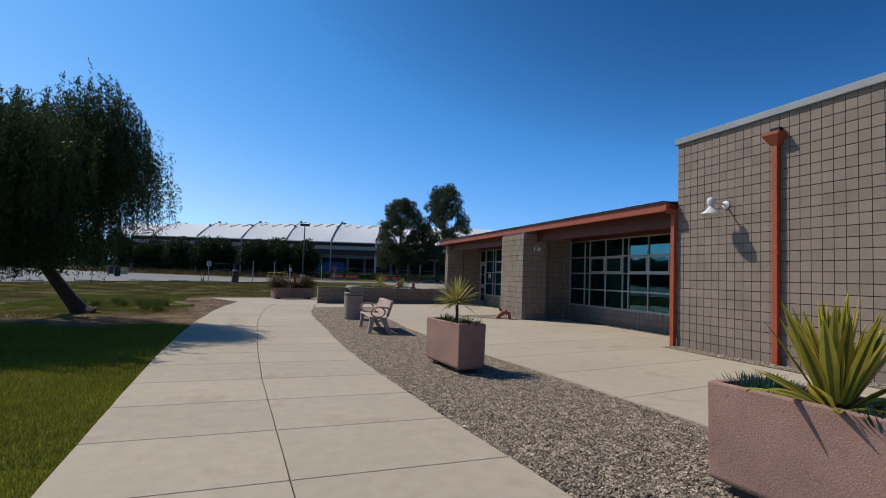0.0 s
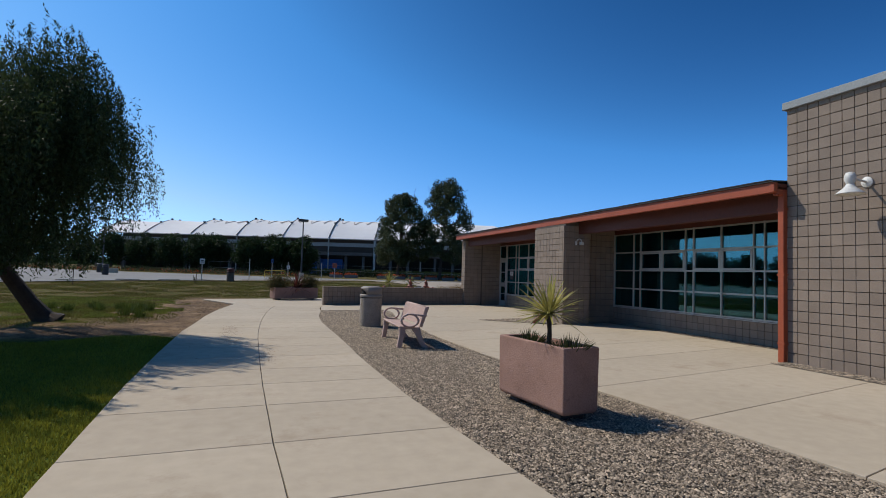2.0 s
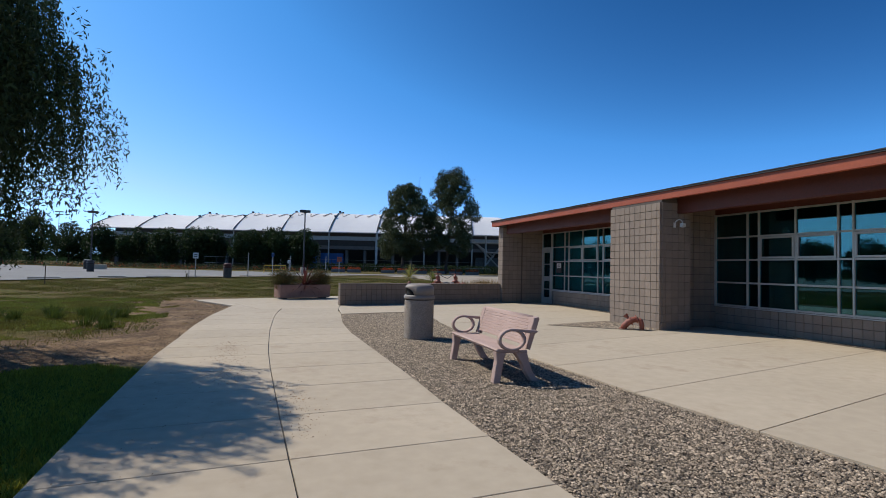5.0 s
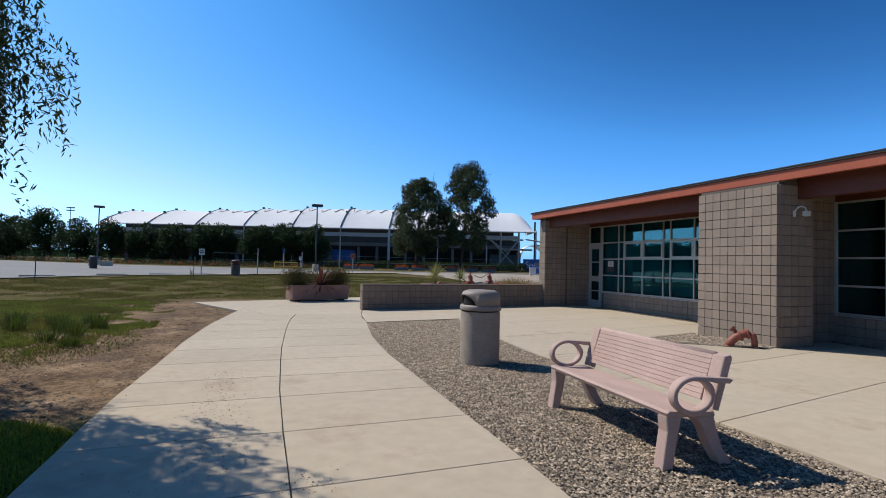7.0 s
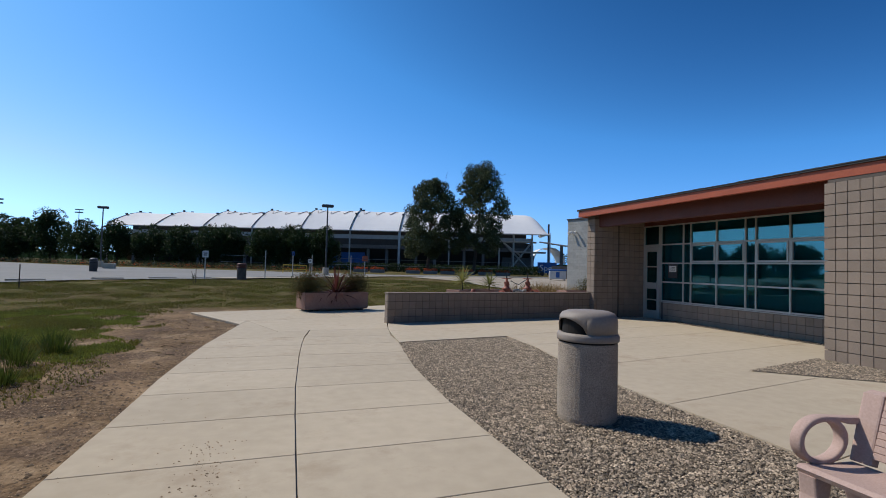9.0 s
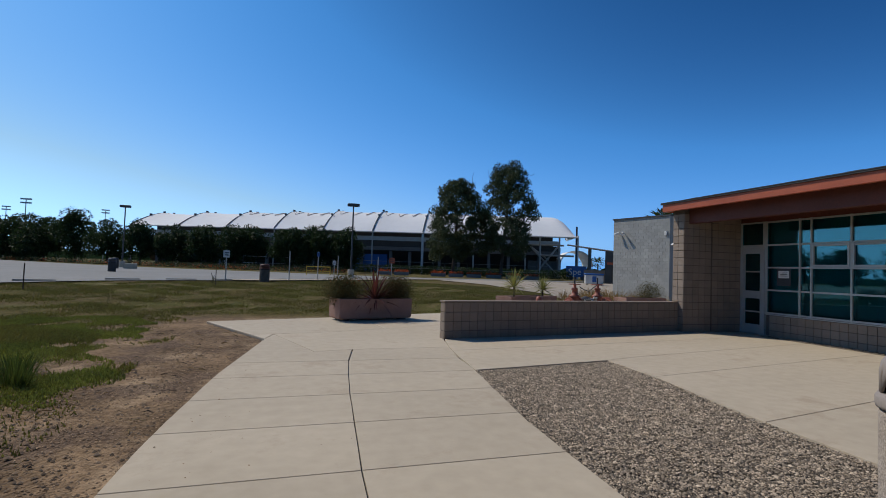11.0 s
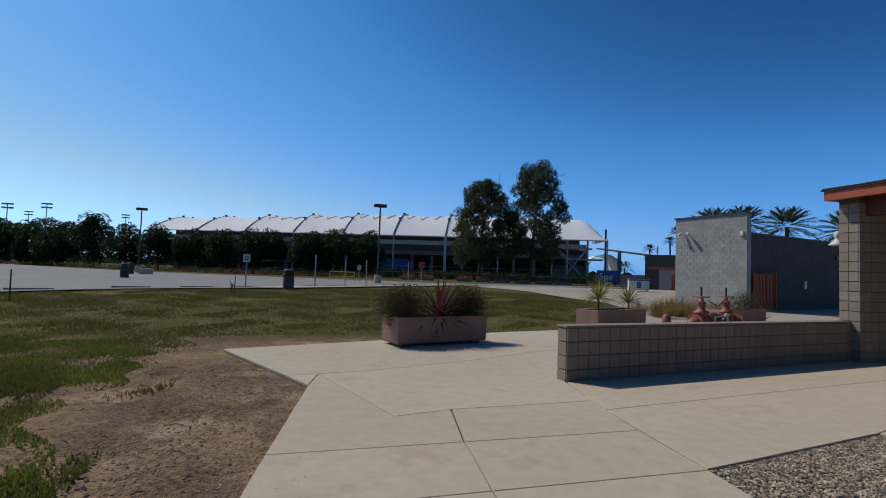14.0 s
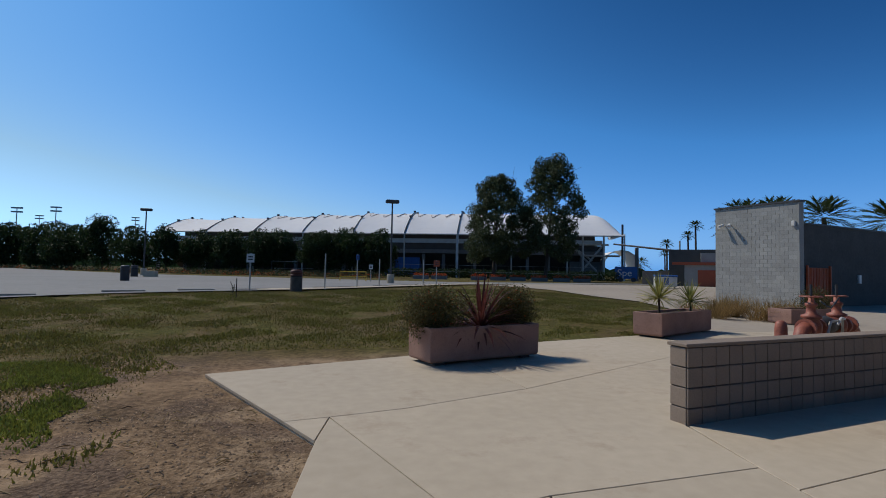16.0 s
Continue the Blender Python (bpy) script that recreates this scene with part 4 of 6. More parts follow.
def tuft(name, label, at, count, length, width, material, seed, radius=0.15, lean=0.7, droop=0.5):
    g = np.random.default_rng(seed)
    a, r = g.uniform(0, 2 * np.pi, count), radius * np.sqrt(g.uniform(0, 1, count))
    roots = np.stack([r * np.cos(a), r * np.sin(a), np.zeros(count)], -1)
    ways = np.stack([np.cos(a) * r / radius * lean + g.normal(0, 0.12, count), np.sin(a) * r / radius * lean + g.normal(0, 0.12, count), np.ones(count)], -1)
    ob = blades(name, roots, ways, length * g.uniform(0.6, 1.1, count), width, material, None, droop, 3, seed=seed)
    ob.matrix_basis = pose(*at)
    return tagged(ob, label, "plant")


# by the walk, pale yucca
PL = "pink aggregate concrete planter on the gravel"
planter_box("planter", PL + " with a spiky yucca", (3.166, 9.005, 0.0), 4.0, 0.49, 1.26, 0.765)
yucca("yucca", "spiky yellow-green yucca on a short stem in a planter", (3.17, 8.95, 0.68), 0.40, 125, 0.47, 0.026, 4)
tuft("grass_tuft", "dark green tufted plant in a planter", (3.15, 9.33, 0.68), 130, 0.20, 0.012, DARKGRASS, 6, 0.14)
tuft("grass_tuft", "dark green tufted plant in a planter", (3.18, 8.58, 0.68), 170, 0.21, 0.012, DARKGRASS, 7, 0.19)
# nearest trough with golden flax
planter_box("planter", PL + " with golden flax", (3.46, 3.10, 0.0), 3.0, 0.62, 1.75, 0.775)
fl = base("golden_flax", "large yellow and green striped flax in a planter", "plant", (3.48, 3.28, 0.70))
for nm, count, length, width, spread, droop, seed, core in (("leaves", 52, 0.66, 0.098, (0.0, 0.50), 0.16, 9, 0.17), ("outer_leaves", 16, 0.46, 0.10, (0.75, 1.4), 0.5, 10, 0.12)):
    rosette(nm, fl, (0, 0, 0), count, length, width, AGAVE, spread, droop, seed, "stiff yellow-edged sword leaves", core)
    for lift in (-0.0025, 0.0025):
        rosette("leaf_stripes", fl, (0, 0, 0), count, length * 0.97, width * 0.30, AGAVE_MID, spread, droop, seed, "green stripes down the yellow leaves", core, lift)
for k, (dx, dy) in enumerate(((-0.08, 3.56), (0.08, 3.50), (-0.12, 3.40), (0.05, 3.36), (0.16, 3.56), (-0.18, 2.62), (-0.15, 2.45), (-0.05, 2.25), (0.1, 2.15))):
    tuft("succulent", "blue-green finger-leaved succulent in a planter", (3.46 + dx, dy + 0.28, 0.70), 110, 0.15, 0.016, SUCC, 20 + k, 0.13, 1.1, 0.05)
# by the lawn, red flax
planter_box("planter", "pink concrete planter trough on the paving with red flax and shrubs", (2.45, 30.55, 0.0), 16.0, 2.24, 0.75, 0.60)
rf = base("red_flax", "dark red flax rosette in a planter", "plant", (2.55, 30.57, 0.52))
rosette("leaves", rf, (0, 0, 0), 100, 0.92, 0.05, REDFLAX, (0.05, 1.65), 0.95, 12, "dark red strap leaves")
for k, (u, s) in enumerate(((-0.72, 0.56), (-1.0, 0.5), (0.62, 0.48), (0.88, 0.44))):
    c, sn = math.cos(radians(16)), math.sin(radians(16))
    sh = base("dry_shrub", "dry olive shrub with red berries in a planter", "shrub", (2.45 + u * c, 30.55 + u * sn, 0.50))
    part("stems", tube(tube(bmesh.new(), [(0, 0, 0), (0.1, 0.05, 0.3)], [0.012, 0.005], 5), [(0, 0, 0), (-0.1, -0.04, 0.28)], [0.012, 0.005], 5), BARK, sh)
    cloud("foliage", [(0, 0, 0.34), (-0.1, -0.04, 0.28), (0.1, 0.02, 0.3)], [(s, s * 0.62, 0.48)] * 3, [2300, 1500, 1500], 0.021, SHRUB, sh, 30 + k, shell=0.1)
    cloud("berries", [(0, 0, 0.36)], [(s, s * 0.62, 0.44)], [150], 0.017, FLOWER, sh, 40 + k, shell=0.3)["kind"] = "stuff"
# twin yuccas
planter_box("planter", "pink concrete planter trough with two yuccas on the paving", (8.84, 33.30, 0.0), 24.5, 2.75, 0.75, 0.60)
yucca("yucca", "spiky pale yucca in a planter", (8.11, 32.96, 0.54), 0.40, 100, 0.72, 0.032, 14)
yucca("yucca", "spiky pale yucca in a planter", (9.71, 33.71, 0.54), 0.28, 90, 0.62, 0.032, 15)
# trough by the grey building
planter_box("planter", "pink concrete planter trough with a low shrub", (15.55, 35.2, 0.0), 5.0, 2.35, 0.80, 0.52)
sh = base("dry_shrub", "olive shrub in a planter", "shrub", (16.1, 35.25, 0.46))
part("stems", tube(bmesh.new(), [(0, 0, 0), (0.05, 0.05, 0.3)], [0.012, 0.005], 5), BARK, sh)
cloud("foliage", [(0, 0, 0.35), (0.3, 0, 0.25), (-0.3, 0, 0.22)], [(0.55, 0.4, 0.5)] * 3, [1500, 900, 900], 0.026, SHRUB, sh, 51, shell=0.1)


# ---- bench ----
def bench(at, turn):
    """A cast bench with ring arms; it runs along y, its sitter facing -x."""
    b = base("bench", "pink cast-concrete bench with ring arms and a grooved back on gravel", "bench", at, turn)
    L = 0.90
    seat = [(-0.33, 0.40), (-0.345, 0.43), (-0.32, 0.45), (-0.10, 0.43), (0.12, 0.425), (0.13, 0.385), (-0.10, 0.385)]
    part("seat", prism(bmesh.new(), seat, "y", -L, L, 0.012), BENCH, b, smooth=False)
    # back of joined slats, leaning away
    bk = new("backrest")
    bk.parent = b
    n = 9
    lo, hi = Vector((0.13, 0, 0.48)), Vector((0.26, 0, 0.86))
    lean = math.atan2(hi.x - lo.x, hi.z - lo.z)
    for k in range(n):
        z = (hi - lo).length * k / n
        hgt = (hi - lo).length / n - 0.0015
        s = part("slat", boxed(-0.028, 0.028, -L + 0.13, L - 0.13, 0, hgt, 0.003), BENCH, bk)
        p = lo + (hi - lo).normalized() * z
        s.matrix_basis = Matrix.Translation(p) @ Matrix.Rotation(lean, 4, "Y")
    part("top_roll", tube(bmesh.new(), [(hi.x + 0.004, -L + 0.13, hi.z), (hi.x + 0.004, L - 0.13, hi.z)], 0.031, 12), BENCH, bk, smooth=True)
    core = part("core", boxed(0.004, 0.03, -L + 0.13, L - 0.13, 0, (hi - lo).length), BENCH, bk)
    core.matrix_basis = Matrix.Translation(lo) @ Matrix.Rotation(lean, 4, "Y")
    for sgn in (-1, 1):
        y0, y1 = (sgn * L - 0.0, sgn * (L - 0.13))
        y0, y1 = min(y0, y1), max(y0, y1)
        e = part("end_panel", prism(bmesh.new(), [(0.10, 0.44), (0.17, 0.42), (0.235, 0.62), (0.31, 0.86), (0.29, 0.885), (0.225, 0.87), (0.16, 0.66)], "y", y0 + 0.002, y1 - 0.002, 0.014), BENCH, b)
        part("front_leg", prism(bmesh.new(), [(-0.34, 0.40), (-0.19, 0.40), (-0.215, 0.30), (-0.245, 0.14), (-0.275, -0.03), (-0.375, -0.03), (-0.352, 0.13), (-0.328, 0.28)], "y", y0 + 0.01, y1 - 0.01, 0.014), BENCH, b)
        part("back_leg", prism(bmesh.new(), [(-0.06, 0.385), (0.13, 0.385), (0.155, 0.28), (0.21, 0.13), (0.32, -0.03), (0.20, -0.03), (0.10, 0.12), (0.03, 0.27)], "y", y0 + 0.01, y1 - 0.01, 0.014), BENCH, b)
        band = bmesh.new()
        ya, yb = sgn * (L + 0.015) - 0.038, sgn * (L + 0.015) + 0.038
        loops = []
        for y in (ya, yb):
            for q in (1.0, 0.80):
                loops.append([band.verts.new((-0.125 + 0.205 * q * math.cos(t), y, 0.575 + (0.155 if q == 1.0 else 0.118) * math.sin(t))) for t in [2 * math.pi * k / 32 for k in range(32)]])
        for p, q in ((0, 1), (1, 3), (3, 2), (2, 0)):
            for k in range(32):
                band.faces.new((loops[p][k], loops[p][(k + 1) % 32], loops[q][(k + 1) % 32], loops[q][k]))
        bmesh.ops.recalc_face_normals(band, faces=band.faces)
        bmesh.ops.bevel(band, geom=[e for e in band.edges if all(abs(v.co.y - e.verts[0].co.y) < 1e-5 for v in e.verts) and len({round(v.co.y, 4) for f in e.link_faces for v in f.verts}) > 1], offset=0.012, segments=2, affect="EDGES", profile=0.5)
        part("arm_ring", band, BENCH, b, smooth=True)
        part("arm_rest", prism(bmesh.new(), [(-0.10, 0.728), (0.10, 0.712), (0.23, 0.703), (0.26, 0.685), (0.23, 0.658), (0.10, 0.665), (-0.02, 0.695)], "y", ya + 0.003, yb - 0.003, 0.01), BENCH, b)
    return b


bench((3.25, 14.67, 0.0), -4.6).scale = (0.95, 1.0, 0.935)


# ---- litter bins ----
def litter_bin(name, at, turn, r, h, lid, label, seg=40, drum=AGGREGATE):
    """A round aggregate drum with a hooded lid that opens towards -x."""
    b = base(name, label, "litter bin", at, turn)
    part("drum", lathe(bmesh.new(), [(0, -0.03), (r * 0.97, -0.03), (r, 0.02), (r, h - 0.02), (r * 0.985, h), (0, h)], seg), drum, b, "drum of exposed pebble aggregate", smooth=False)
    part("gap", lathe(bmesh.new(), [(r * 0.93, h), (r * 0.93, h + 0.025)], seg), DARK, b)
    part("lid_rim", lathe(bmesh.new(), [(r * 0.9, h + 0.02), (r * 1.04, h + 0.02), (r * 1.05, h + 0.035), (r * 1.05, h + 0.075), (r * 1.0, h + 0.10), (r * 0.9, h + 0.10)], seg), lid, b, smooth=True)
    bm = bmesh.new()
    top = h + 0.33
    n, rings = 24, []
    prof = [(0.99, h + 0.09), (0.99, h + 0.22), (0.96, h + 0.27), (0.88, h + 0.305), (0.7, top - 0.005), (0.4, top), (0.0, top)]
    mouth = math.radians(48)
    for q, z in prof:
        ring = []
        for k in range(n + 1):
            a = math.pi - (math.pi - mouth) + 2 * (math.pi - mouth) * k / n
            a = -(math.pi - mouth) + 2 * (math.pi - mouth) * k / n
            ring.append(bm.verts.new((r * q * math.cos(a), r * q * math.sin(a), z)))
        rings.append(ring)
    for a, c in zip(rings, rings[1:]):
        for k in range(n):
            bm.faces.new((a[k], a[k + 1], c[k + 1], c[k]))
    # hood over the mouth
    arch = []
    for k in range(13):
        u = k / 12
        a = math.pi - mouth + 2 * mouth * u
        arch.append((a, h + 0.10 + (0.155) * math.sin(math.pi * u) ** 0.55))
    lower, upper = [], []
    for a, z in arch:
        lower.append(bm.verts.new((r * 0.99 * math.cos(a), r * 0.99 * math.sin(a), z)))
    lv = [lower]
    for q, z in ((0.96, h + 0.27), (0.88, h + 0.305), (0.7, top - 0.005), (0.4, top), (0.0, top)):
        lv.append([bm.verts.new((r * q * math.cos(a), r * q * math.sin(a), max(z, z0))) for a, z0 in arch])
    for a, c in zip(lv, lv[1:]):
        for k in range(12):
            bm.faces.new((a[k], a[k + 1], c[k + 1], c[k]))
    bmesh.ops.remove_doubles(bm, verts=bm.verts, dist=0.002)
    bmesh.ops.recalc_face_normals(bm, faces=bm.faces)
    hood = part("hood", bm, lid, b, "rounded lid with a dark mouth", smooth=True)
    sol = hood.modifiers.new("thick", "SOLIDIFY")
    sol.thickness = 0.012
    part("liner", lathe(bmesh.new(), [(r * 0.86, h + 0.02), (r * 0.86, h + 0.24)], seg), DARK, b)
    return b


litter_bin("litter_bin", (3.29, 17.98, 0.0), 4, 0.305, 0.775, BIN_LID, "round pebble-aggregate litter bin with a taupe hooded lid on gravel")
# ---- fire valves ----
def siamese(at, turn):
    """The angled two-mouth fire inlet at the pier."""
    s = base("fire_inlet", "red angled fire department inlet in the gravel by the pier", "fire valve", at, turn)
    part("elbow", tube(bmesh.new(), [(0.0, 0, 0.02), (0.05, 0, 0.13), (0.16, 0, 0.25), (0.30, 0, 0.33), (0.46, 0, 0.35)], [0.10, 0.105, 0.105, 0.10, 0.095], 16), VALVE_RED, s, "thick faded red elbow", smooth=True)
    part("rim", tube(bmesh.new(), [(-0.012, 0, -0.03), (0.004, 0, 0.03)], 0.125, 16), VALVE_RED, s)
    for u in (0.22, 0.40):
        part("flange", tube(bmesh.new(), [(u, 0, 0.285 + (u - 0.22) * 0.35), (u + 0.035, 0, 0.30 + (u - 0.22) * 0.33)], 0.145, 16), VALVE_RED, s)
    part("cap_neck", tube(bmesh.new(), [(0.20, 0.02, 0.33), (0.10, 0.04, 0.44)], 0.045, 10), VALVE_RED, s)
    part("cap", tube(bmesh.new(), [(0.11, 0.04, 0.43), (0.06, 0.05, 0.48)], 0.075, 12), VALVE_RED, s)
    part("drop_pipe", tube(bmesh.new(), [(0.46, 0, 0.35), (0.55, 0, 0.31), (0.58, 0, 0.15), (0.58, 0, -0.05)], 0.075, 12), VALVE_RED, s, smooth=True)
    return s


siamese((8.86, 18.17, 0.0), -42).scale = (0.76, 0.76, 0.76)


def backflow(at, turn):
    """Two gate valves on a raised pipe run between two bends."""
    s = base("backflow_valves", "faded red backflow valve assembly with two handwheels", "fire valve", at, turn)
    z = 0.66
    part("run", tube(bmesh.new(), [(-0.68, 0, z), (0.75, 0, z)], 0.085, 14), VALVE_RED, s, smooth=True)
    part("inlet_bend", tube(bmesh.new(), [(-0.66, 0, z), (-0.78, 0, z - 0.04), (-0.86, 0, z - 0.2), (-0.87, 0, -0.05)], 0.105, 14), VALVE_RED, s, smooth=True)
    part("outlet_bend", tube(bmesh.new(), [(0.74, 0, z), (1.0, 0, z - 0.03), (1.16, 0, z - 0.18), (1.20, 0, -0.05)], 0.105, 14), VALVE_RED, s, smooth=True)
    for x in (-0.66, -0.3, 0.3, 0.66, 0.9):
        part("pipe_flange", tube(bmesh.new(), [(x - 0.025, 0, z), (x + 0.025, 0, z)], 0.15, 14), VALVE_RED, s)
    for x in (-0.465, 0.465):
        v = part("gate_valve", lathe(bmesh.new(), [(0.0, 0.50), (0.10, 0.52), (0.145, 0.62), (0.14, 0.72), (0.10, 0.80), (0.14, 0.82), (0.14, 0.86), (0.075, 0.89), (0.06, 1.0), (0.085, 1.02), (0.085, 1.06), (0.045, 1.08), (0.04, 1.16), (0, 1.16)], 16, (x, 0, 0)), VALVE_RED, s, smooth=True)
        wheel = bmesh.new()
        tube(wheel, [(x + 0.145 * math.cos(a), 0.145 * math.sin(a), 1.17) for a in [2 * math.pi * k / 20 for k in range(21)]], 0.014, 6)
        for a in (0, math.pi / 2):
            tube(wheel, [(x - 0.14 * math.cos(a), -0.14 * math.sin(a), 1.17), (x + 0.14 * math.cos(a), 0.14 * math.sin(a), 1.17)], 0.011, 5)
        part("handwheel", wheel, VALVE_RED, v)
        part("stem", tube(bmesh.new(), [(x, 0, 1.1), (x, 0, 1.37)], 0.02, 8), DARK_STEEL, v)
        part("yoke", tube(bmesh.new(), [(x + 0.1, 0, 0.84), (x + 0.11, 0, 0.98), (x + 0.05, 0, 1.08)], 0.016, 6), VALVE_RED, v)
    part("check_body", tube(bmesh.new(), [(-0.28, 0, z), (0.0, 0, z + 0.02), (0.28, 0, z)], [0.11, 0.16, 0.11], 14), DARK_STEEL, s, smooth=True)
    part("chain", tube(bmesh.new(), [(-0.36, -0.08, 1.10), (-0.2, -0.1, 1.02), (-0.02, -0.1, 0.98), (0.15, -0.1, 1.07), (0.34, -0.08, 1.15)], 0.012, 5), DARK_STEEL, s)
    part("bypass", tube(bmesh.new(), [(-0.3, -0.14, 0.5), (-0.24, -0.17, 0.76), (0.2, -0.17, 0.78), (0.28, -0.14, 0.55)], 0.022, 6), GALV, s)
    part("test_cock", tube(bmesh.new(), [(0.02, -0.17, 0.70), (0.08, -0.2, 0.82), (0.2, -0.2, 0.80)], 0.02, 6), WHITE_STEEL, s)
    for x in (-0.2, 0.2):
        part("stand", boxed(x - 0.03, x + 0.03, -0.04, 0.04, -0.05, z - 0.08), DARK_STEEL, s)
    return s


backflow((8.62, 29.2, float(height(8.62, 29.2))), 17).scale = (1.12, 1.12, 1.06)
hy = base("indicator_post", "short faded red standpipe with a rounded top", "fire valve", (6.52, 28.25, float(height(6.52, 28.25))))
part("barrel", lathe(bmesh.new(), [(0.13, -0.05), (0.13, 0.03), (0.09, 0.05), (0.085, 0.80), (0.075, 0.87), (0.045, 0.905), (0, 0.915)], 16), VALVE_RED, hy, smooth=True)
part("outlet", tube(bmesh.new(), [(0.06, 0, 0.62), (0.15, -0.02, 0.62)], 0.055, 12), VALVE_RED, hy)


# ---- trees ----
def limbs(bm, start, way, length, radius, depth, g, tips, bend=0.25):
    p, d, pts, rad = Vector(start), Vector(way).normalized(), [], []
    for k in range(5):
        pts.append(p.copy())
        rad.append(radius * (1 - 0.13 * k))
        d = (d + Vector((g.uniform(-bend, bend), g.uniform(-bend, bend), g.uniform(-bend * 0.4, bend * 0.6)))).normalized()
        p = p + d * length / 4
    tube(bm, pts, rad, 8 if depth > 1 else 6)
    if depth == 0:
        tips.append(pts[-1])
        tips.append(pts[3])
        return
    for _ in range(3):
        w = (d + Vector((g.uniform(-1, 1), g.uniform(-1, 1), g.uniform(-0.2, 0.7)))).normalized()
        limbs(bm, pts[g.choice((3, 4))], w, length * g.uniform(0.6, 0.8), rad[-1] * 0.7, depth - 1, g, tips, bend)


def pepper_tree(at):
    """A leaning pepper tree with hanging curtains of fine leaves."""
    t = base("pepper_tree", "leaning pepper tree with a broad weeping dark green crown", "tree", at)
    g = random.Random(21)
    bm, tips = bmesh.new(), []
    tube(bm, [(0.25, 0, -0.12), (0.05, 0, 0.05), (-0.25, 0, 0.45), (-0.65, 0.05, 1.0), (-1.0, 0.1, 1.5), (-1.25, 0.1, 2.0)], [0.36, 0.24, 0.185, 0.165, 0.16, 0.18], 12)
    for k in range(7):
        a = 2 * math.pi * k / 7 + 0.3
        limbs(bm, (-1.2, 0.1, 1.9), (math.cos(a) * 0.9, math.sin(a) * 0.9 - 0.75, 0.9 + 0.5 * (k % 2)), 2.0, 0.11, 2, g, tips)
    part("trunk", bm, BARK, t, "dark leaning trunk and limbs")
    r = np.random.default_rng(8)
    # crown lobes: middle, reach
    lobes = [((-1.4, 0.0, 3.3), (2.9, 2.8, 2.0)), ((0.6, -0.4, 4.5), (1.3, 1.4, 1.75)), ((-1.8, 0.4, 4.0), (0.9, 1.3, 1.6)), ((-3.2, -0.3, 3.65), (1.4, 1.7, 1.85)),
             ((0.85, -0.2, 3.7), (1.6, 1.4, 1.5)), ((-1.7, -1.9, 3.35), (2.3, 1.9, 1.75)), ((-0.7, 0.6, 3.8), (2.2, 1.8, 1.9)), ((-4.7, 0.2, 3.3), (2.0, 2.4, 1.85)),
             ((-1.5, -0.2, 2.6), (2.8, 3.2, 1.3)), ((-0.45, -2.9, 3.8), (1.7, 1.6, 1.45)), ((-2.2, -2.8, 3.45), (2.1, 1.8, 1.5)), ((-1.5, -3.0, 3.2), (2.4, 1.6, 1.5)), ((-2.2, -0.8, 2.1), (2.6, 2.4, 1.0))]
    roots = []
    for (c, s), k in zip(lobes, (860, 500, 350, 520, 360, 560, 420, 460, 900, 380, 420, 560, 1000)):
        c = (c[0] + 0.12, c[1] - 2.55, c[2] - 0.08)
        k = int(k * 1.4)
        d = r.normal(size=(k, 3))
        d /= np.linalg.norm(d, axis=1, keepdims=True)
        d[:, 2] = np.where(d[:, 2] < -0.25, -d[:, 2], d[:, 2])
        spots = np.array(c) + d * np.array(s) * r.uniform(0.35, 1.03, (k, 1)) ** 0.7
        # strands hang in bunches of four
        bunch = spots[np.arange(k) // 4 * 4 % k]
        roots.append(bunch + r.normal(0, 0.2, (k, 3)) * (1, 1, 0.6))
    roots = np.concatenate(roots)
    n = len(roots)
    strand = r.uniform(0.5, 1.9, n)
    per = 58
    u = np.linspace(0, 1, per)[None] + r.uniform(-0.02, 0.02, (n, per))
    out = roots - np.array([-0.9, 0, 0])
    out[:, 2] = 0
    out /= np.linalg.norm(out, axis=1, keepdims=True) + 1e-6
    fall = strand[:, None] * u
    pos = roots[:, None] + out[:, None] * (0.22 * np.sqrt(np.abs(u)) * strand[:, None])[..., None]
    pos[..., 2] -= fall - 0.12 * np.sin(np.pi * np.clip(u, 0, 1))
    pos += r.normal(0, 0.034, pos.shape)
    pos = pos.reshape(-1, 3)
    pos = pos[pos[:, 2] > 1.25 + 0.3 * np.sin(pos[:, 0] * 2.3) * np.cos(pos[:, 1] * 1.7)]
    m = len(pos)
    a = r.normal(size=(m, 3)) * 0.7
    a[:, 2] -= 0.9
    a /= np.linalg.norm(a, axis=1, keepdims=True)
    b = np.cross(a, r.normal(size=(m, 3)))
    b /= np.linalg.norm(b, axis=1, keepdims=True)
    s = r.uniform(0.024, 0.056, (m, 1))
    v = np.stack([pos - a * s, pos + b * s * 0.27, pos + a * s, pos - b * s * 0.27], 1)
    crown = new("crown", raw_mesh("crown", v.reshape(-1, 3), np.arange(4 * m).reshape(-1, 4), PEPPER))
    crown.parent = t
    return t


pepper_tree((-4.95, 20.1, -0.03)).scale = (1.06, 1.06, 1.05)


